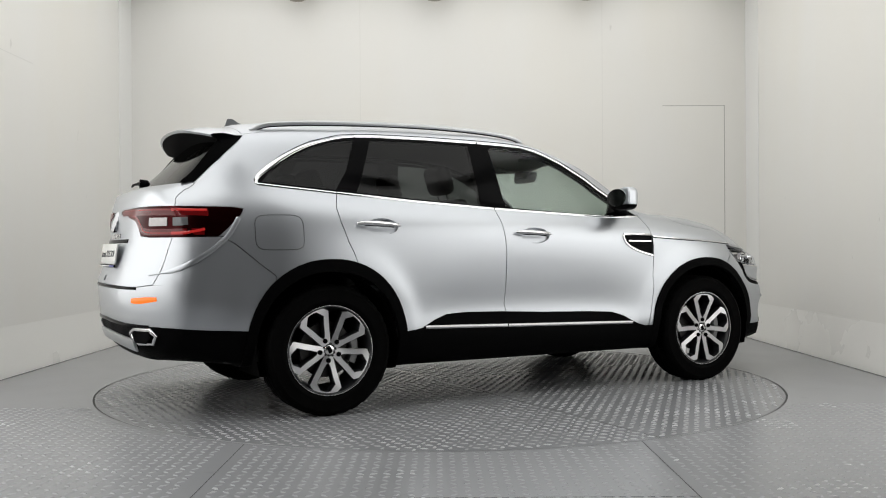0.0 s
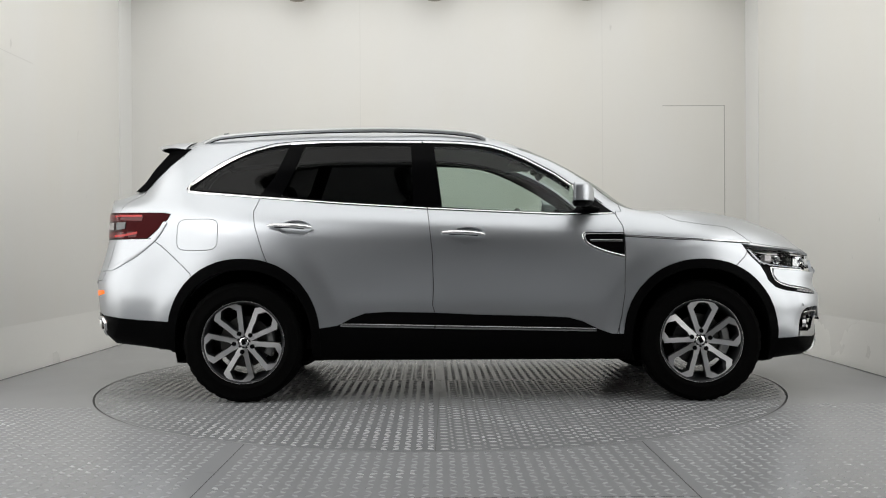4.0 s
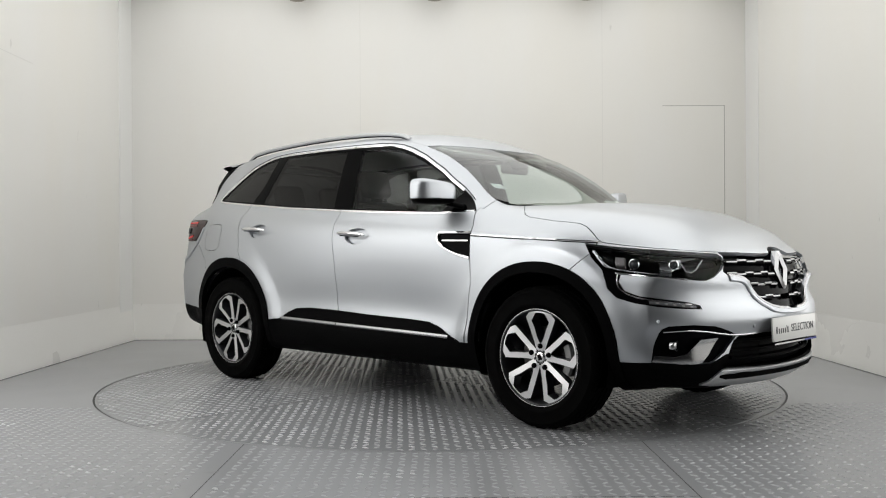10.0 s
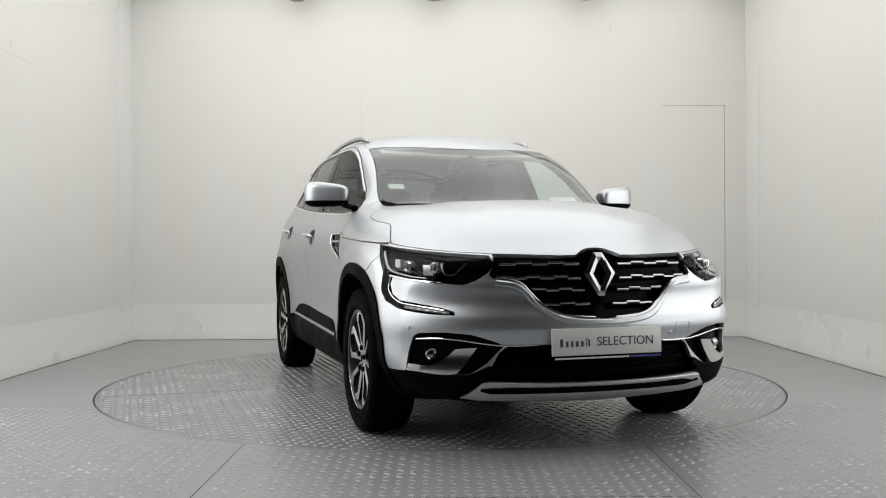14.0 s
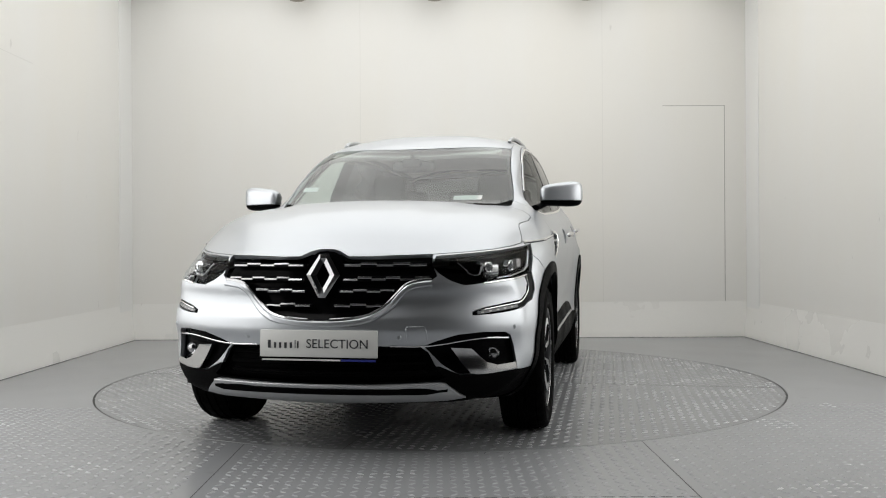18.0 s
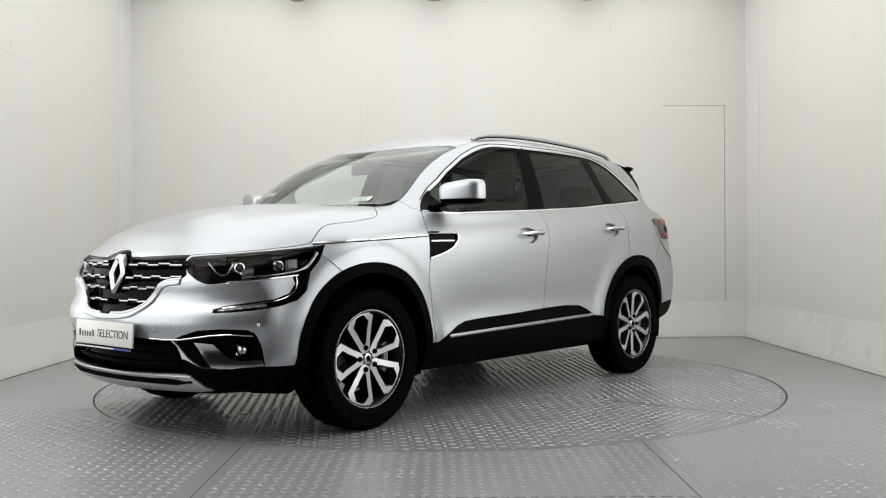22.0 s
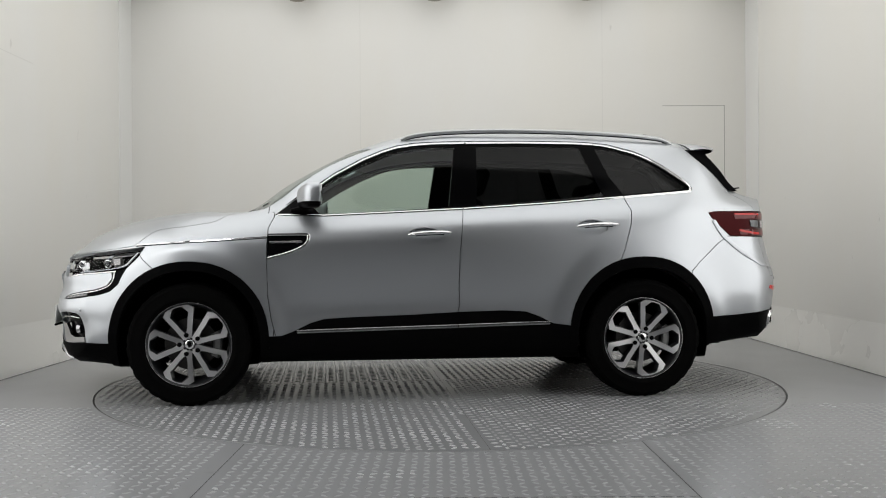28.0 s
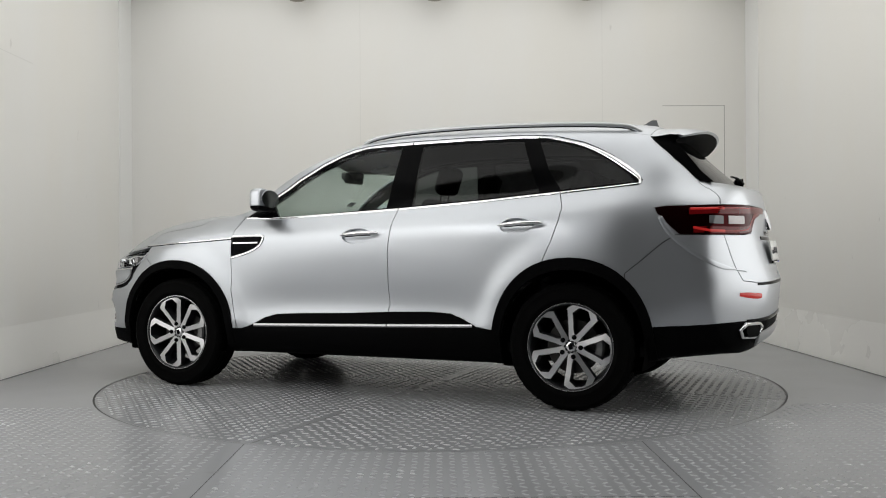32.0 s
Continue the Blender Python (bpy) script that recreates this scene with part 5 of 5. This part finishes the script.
# plain diamond badge


def diamond(w, h):
    return [(w * .26, h), (w, .04 * h), (w * .2, -h), (-w * .2, -h), (-w, .04 * h), (-w * .26, h)]


def diamond_badge(origin, w, h, facing, parent, lean):
    bm = bmesh.new()
    loops = []
    for s, t, o in ((1.0, 1.0, -.02), (1.0, 1.0, .003), (.70, .80, .014), (.40, .58, .003), (.38, .56, -.012)):
        loops.append([bm.verts.new((o * facing + z * t * lean, y * s * (1 if s > .6 or abs(y) > .5 * w else .15), z * t)) for y, z in diamond(w, h)])
    for a, b in zip(loops, loops[1:]):
        for k in range(6):
            bm.faces.new((a[k], a[(k + 1) % 6], b[(k + 1) % 6], b[k]))
    bmesh.ops.recalc_face_normals(bm, faces=bm.faces)
    return part("badge", bm, DARKENED_CHROME, parent, "chrome diamond badge", smooth=False, at=Matrix.Translation(origin))


plinth = flat_plate("badge_plinth", GLOSS_BLACK, grille, [(0, .105), (.045, .098), (.078, .07), (.088, 0), (.05, -.045), (0, -.062), (-.05, -.045), (-.088, 0), (-.078, .07), (-.045, .098)], (2.150, 0, .792), (0, 1, 0), (-.19, 0, 1), .035, bevel=.006)
diamond_badge((2.214, 0, .790), .076, .095, 1, plinth, -.19)


def show_plate(parent, at, sg_text=1):
    pl = part("number_plate", box(bmesh.new(), -.004, .006, -.262, .262, -.058, .058, .004), PLATE, parent, "white show plate with dark lettering", at=at)
    face = Matrix.Translation((.0068, 0, 0)) @ Matrix(((0, 0, 1, 0), (1, 0, 0, 0), (0, 1, 0, 0), (0, 0, 0, 1)))
    words("lettering", "SELECTION", .054, INK, pl, face @ Matrix.Translation((.085, -.002, 0)))
    bm = bmesh.new()
    for k, (w, h) in enumerate(((.024, .034), (.018, .024), (.018, .024), (.02, .024), (.018, .024), (.005, .036), (.012, .03))):
        y = -.225 + sum((.028, .023, .023, .025, .023, .010, .015)[:k])
        box(bm, .006, .0074, y, y + w * .55, -.020, -.020 + h)
    part("lettering_bars", bm, INK, pl, smooth=False)
    bm = box(bmesh.new(), -.002, .0065, -.255, .255, -.074, -.060, .002)
    part("plate_holder", bm, CLAD, pl)
    part("holder_print", box(bmesh.new(), .0066, .0072, -.250, .10, -.0725, -.0655), PLATE, pl, smooth=False)
    part("holder_print", box(bmesh.new(), .0066, .0072, .105, .255, -.0735, -.0645), BLUE, pl, smooth=False)
    return pl


show_plate(front_bumper, pose(2.284, 0, .503, 0, -3, 0))
# tow-eye cover outline and sensors on the bumper
ribbon("tow_eye_cover", PAINT, front_bumper, on_front([(y, z) for y, z in rounded([(.37, .505), (.37, .565), (.375, .574), (.445, .574), (.452, .565), (.455, .505)], 1)]), .004, .0015)
for sg in BOTH:
    for y, z in ((.34, .53), (.80, .56)):
        p, n = front(y * sg, z)
        bm = lathe(bmesh.new(), [(0, .0035), (.008, .003), (.0105, .0), (.0105, -.006)], 16, "x", Matrix.Translation(p))
        part("parking_sensor", bm, PAINT, front_bumper)
# slats of the lower intake and the slot in the skid plate
for z in (.375, .415, .455):
    sp = [(p - n * .035, n) for p, n in on_front([(-.45, z), (.45, z)], .05)]
    ribbon("intake_slat", CLAD, front_bumper, sp, .014, .012)
sp = [(p + n * .009, n) for p, n in on_front([(-.53, .300), (-.49, .297), (.49, .297), (.53, .300)], .04)]
ribbon("skid_slot", DARK, front_bumper, sp, [.012] + [.03] * 24 + [.012], .0015)
ribbon("skid_rim", SATIN, front_bumper, [(p + n * .006, n) for p, n in on_front([(-.53, .322), (.53, .322)], .04)], .010, .006)
# ---------------------------------------------------------------- the car: tail
def spoiler():
    up, dn = bmesh.new(), bmesh.new()
    ru, rd_ = [], []
    for k in range(33):
        y = -.575 + 1.15 * k / 32
        e = abs(y) / .575
        tip, zt = -2.035 + .11 * e ** 2.6, 1.598 - .062 * e ** 2.2
        x0 = -1.775
        z0 = top(x0, y * .96)[0].z
        mid = (x0 + tip) / 2
        ru.append([up.verts.new(q) for q in ((x0, y, z0 + .0025), (mid, y, (z0 + zt) / 2 + .010), (tip + .02, y, zt + .004), (tip, y, zt - .004), (tip + .012, y, zt - .016))])
        rd_.append([dn.verts.new(q) for q in ((tip + .012, y, zt - .016), (tip + .06, y, zt - .03), (mid - .01, y, zt - .055), (x0 - .06, y, zt - .085))])
    for b, rows in ((up, ru), (dn, rd_)):
        for p, q in zip(rows, rows[1:]):
            for j in range(len(p) - 1):
                b.faces.new((p[j], p[j + 1], q[j + 1], q[j]))
    bmesh.ops.recalc_face_normals(up, faces=up.faces), bmesh.ops.recalc_face_normals(dn, faces=dn.faces)
    s = part("spoiler", up, PAINT, tailgate, "silver roof spoiler with a black underside")
    part("spoiler_underside", dn, SOOT, s)
    for sg in BOTH:
        bm = bmesh.new()
        rows = []
        for z, xf, xr in ((1.535, -1.742, -1.892), (1.505, -1.772, -1.882), (1.47, -1.81, -1.868), (1.40, -1.884, -1.938), (1.33, -1.957, -2.01), (1.27, -2.02, -2.072)):
            p, nr = side(xf, z, sg)
            g = cast((-4, .54 * sg, z), (1, 0, 0))[0]
            xr = min(xr, g.x - .012)
            rows.append([bm.verts.new(p - nr * .01), bm.verts.new(p + nr * .004), bm.verts.new((xr, p.y - .022 * sg, z)), bm.verts.new((xr + .012, p.y - .045 * sg, z)), bm.verts.new((g.x + .01, .53 * sg, z))])
        for p, q in zip(rows, rows[1:]):
            for j in range(4):
                bm.faces.new((p[j], p[j + 1], q[j + 1], q[j]))
        bmesh.ops.recalc_face_normals(bm, faces=bm.faces)
        part("window_side_fin", bm, SOOT, s)


spoiler()
bm = bmesh.new()
fin = [((-1.70, 1.64), .007), ((-1.685, 1.675), .005), ((-1.675, 1.705), .003), ((-1.645, 1.706), .003), ((-1.61, 1.685), .005), ((-1.56, 1.668), .008), ((-1.50, 1.655), .006)]
lo = [[bm.verts.new((x, s * w, z)) for s in (-1, 1)] for (x, z), w in fin]
base = [[bm.verts.new((x, s * .016, 1.635)) for s in (-1, 1)] for x in (-1.70, -1.66, -1.635, -1.605, -1.565, -1.50, -1.46)]
for i in range(6):
    for s in (0, 1):
        bm.faces.new((base[i][s], base[i + 1][s], lo[i + 1][s], lo[i][s]))
    bm.faces.new((lo[i][0], lo[i + 1][0], lo[i + 1][1], lo[i][1]))
bm.faces.new((base[0][0], lo[0][0], lo[0][1], base[0][1])), bm.faces.new((base[-1][0], lo[-1][0], lo[-1][1], base[-1][1]))
bmesh.ops.recalc_face_normals(bm, faces=bm.faces)
part("antenna_fin", bm, FIN_SHADED, car, "small silver shark-fin antenna, coloured grey for shade")
p, n = rear(0, 1.29)
bm = bmesh.new()
tube(bm, [p + Vector((-.015, -.02, .0)), p + Vector((-.02, .10, .01)), p + Vector((-.016, .30, .015)), p + Vector((-.005, .42, .012))], [.022, .014, .008, .006], 10, .7)
lathe(bm, [(0, .05), (.02, .05), (.026, .04), (.03, .0)], 16, "x", Matrix.Translation(p + Vector((-.03, 0, 0))))
part("rear_wiper", bm, CLAD, tailgate)
p, n = rear(0, 1.07)
diamond_badge((p.x - .006, 0, 1.07), .045, .062, -1, tailgate, .3)
bm = bmesh.new()
for k in range(6):
    y = .14 - k * .052
    q, n = rear(y, .985)
    box(bm, q.x - .006, q.x + .002, y - .017, y + .017, .972, .998, .002)
part("model_lettering_bars", bm, CHROME, tailgate)
p, n = rear(0, .88)
show_plate(tailgate, Matrix.Translation((p.x - .018, 0, .885)) @ Matrix.Rotation(math.pi, 4, "Z") @ Matrix.Rotation(radians(-8), 4, "Y"))
ribbon("plate_recess_rim", GLOSS_BLACK, tailgate, [rear(y, .955) for y in np.linspace(-.33, .33, 12)], .022, .004)
ribbon("tailgate_step", GLOSS_BLACK, rear_bumper, [rear(y, .705) for y in np.linspace(-.60, .60, 24)], .014, .003)
ribbon("rear_skid_plate", SATIN, rear_bumper, [(p + n * .006, n) for p, n in (rear(y, .425 - .02 * (abs(y) / .5) ** 2) for y in np.linspace(-.52, .52, 22))], .07, .01, label="satin silver rear skid plate")
ribbon("rear_trim_strip", GLOSS_BLACK, rear_bumper, [(p + n * .004, n) for p, n in (rear(y, .52 - .012 * (abs(y) / .6)) for y in np.linspace(-.66, .66, 26))], .018, .004)
for sg in BOTH:
    q = [rear(y * sg, z) for y, z in fine([(.515, .47), (.56, .492), (.665, .492), (.695, .462), (.665, .422), (.57, .418), (.53, .44), (.515, .47)], .02)]
    ribbon("exhaust_surround", CHROME, rear_bumper, [(p + n * .004, n) for p, n in q], .020, .012, label="chrome exhaust surround")
    p, n = rear(.60 * sg, .455)
    flat_plate("exhaust_mouth", GLOSS_BLACK, rear_bumper, [(-.07, .03), (.07, .03), (.075, -.005), (.05, -.035), (-.05, -.035), (-.075, -.005)], p + n * .006, (n.y * -1, n.x, 0), (0, 0, 1), .003)

# ---------------------------------------------------------------- the car: cabin
cabin = part("cabin_floor", box(bmesh.new(), -1.9, 1.0, -.74, .74, .30, .36, .01), TRIM_IN, car)


def seat(parent, x, y, wide=.5, tall=.62):
    bm = bmesh.new()
    box(bm, x - .24, x + .28, y - wide / 2, y + wide / 2, .50, .66, .05, segs=3)
    s = part("seat", bm, SEAT, parent, "black leather seat with a headrest")
    lean = Matrix.Translation((x - .22, y, .62)) @ Matrix.Rotation(radians(-17), 4, "Y")
    bm = bmesh.new()
    box(bm, -.06, .06, -wide / 2 + .015, wide / 2 - .015, 0, tall, .05, lean, 3)
    for sg in BOTH:
        box(bm, -.045, .095, sg * (wide / 2 - .01) - .035, sg * (wide / 2 - .01) + .035, .08, tall * .78, .03, lean, 3)
    part("backrest", bm, SEAT, s)
    bm = bmesh.new()
    box(bm, -.045, .05, -.125, .125, tall + .035, tall + .225, .045, lean, 3)
    part("headrest", bm, SEAT, s)
    bm = bmesh.new()
    for d in (-.06, .06):
        tube(bm, [lean @ Vector((0, d, tall - .03)), lean @ Vector((0, d, tall + .08))], .006, 8)
    part("headrest_post", bm, STEEL, s)


for y in (-.38, .38):
    seat(car, .02, y)
for y in (-.42, 0, .42):
    seat(car, -.88, y, .42, .56)
bm = bmesh.new()
prof = [(.50, .72), (.46, .86), (.50, 1.00), (.58, 1.055), (.70, 1.085), (.86, 1.10), (1.02, 1.105), (1.02, .6), (.55, .6)]
rows = [[bm.verts.new((x - .10 * (abs(y) / .72) ** 2 * (x > .6), y, z + (.03 if -.56 < y < -.2 and .45 < x < .75 and z > .9 else 0))) for x, z in prof] for y in np.linspace(-.72, .72, 25)]
for a, b in zip(rows, rows[1:]):
    for k in range(len(prof)):
        bm.faces.new((a[k], a[(k + 1) % len(prof)], b[(k + 1) % len(prof)], b[k]))
bmesh.ops.recalc_face_normals(bm, faces=bm.faces)
dash = part("dashboard", bm, TRIM_IN, car)
part("centre_screen", box(bmesh.new(), .455, .47, -.11, .11, .78, 1.0, .008), GLOSS_BLACK, dash)
part("centre_console", box(bmesh.new(), -.30, .52, -.12, .12, .36, .64, .03), TRIM_IN, car)
tilt = Matrix.Translation((.38, -.38, .985)) @ Matrix.Rotation(radians(-24), 4, "Y")
bm = bmesh.new()
ring = [tilt @ Vector((0, .185 * math.cos(a), .18 * math.sin(a))) for a in np.linspace(0, 2 * math.pi, 37)]
tube(bm, ring, .016, 10, caps=False)
sw = part("steering_wheel", bm, SEAT, car)
bm = bmesh.new()
box(bm, -.03, .02, -.075, .075, -.06, .05, .02, tilt)
for a in (0, math.pi, -math.pi / 2):
    tube(bm, [tilt @ Vector((0, .05 * math.cos(a), .05 * math.sin(a))), tilt @ Vector((0, .18 * math.cos(a), .18 * math.sin(a)))], .016, 8)
part("wheel_boss", bm, TRIM_IN, sw)
bm = bmesh.new()
box(bm, .47, .51, -.13, .13, 1.375, 1.445, .025, segs=3)
tube(bm, [(.505, 0, 1.44), (.515, 0, 1.48)], .012, 8)
part("rear_view_mirror", bm, TRIM_IN, car)
part("sensor_housing", box(bmesh.new(), .43, .565, -.06, .06, 1.405, 1.458, .02, Matrix.Translation((0, 0, .0))), TRIM_IN, car)
for y in (-.36, .36):
    part("sun_visor", box(bmesh.new(), .30, .46, y - .17, y + .17, 1.485, 1.505, .008, Matrix.Translation((.38, 0, 1.495)) @ Matrix.Rotation(radians(14), 4, "Y") @ Matrix.Translation((-.38, 0, -1.495))), HEADLINER, car)
# stickers inside the screen
for x, y, a, b in ((.82, -.55, .05, .09), (.955, .42, .045, .16), (.37, -.50, .02, .07)):
    p, n = top(x, y)
    u = Vector((0, 1, 0))
    flat_plate("screen_sticker", STICKER, screen, [(-b / 2, -a / 2), (b / 2, -a / 2), (b / 2, a / 2), (-b / 2, a / 2)], p - n * .012, (0, 1, 0), n.cross(Vector((0, 1, 0))) * -1, .001)
# unseen engine bay and boot fillers, added to block light through the body
part("bay_filler", box(bmesh.new(), .95, 1.0, -.78, .78, .30, 1.08, .01), DARK, car)
part("nose_filler", box(bmesh.new(), 1.78, 2.02, -.50, .50, .28, .80, .04), DARK, car)
part("boot_filler", box(bmesh.new(), -2.10, -1.30, -.48, .48, .36, .62, .03), TRIM_IN, car)




# ---------------------------------------------------------------- what moves
def heading(t):
    return 27.956 - 7.13534 * t - 0.00325196 * t * t + 6.2578e-06 * t ** 3


def motions():
    times = [float(t) for t in range(0, 33)]
    offset = Matrix.Translation((0.196, -0.0248, 0))
    walk(car, [(t, pose(0, 0, 0, 0, 0, heading(t)) @ offset) for t in times])
    walk(turntable, [(t, pose(0, 0, 0, 0, 0, heading(t))) for t in times])


motions()
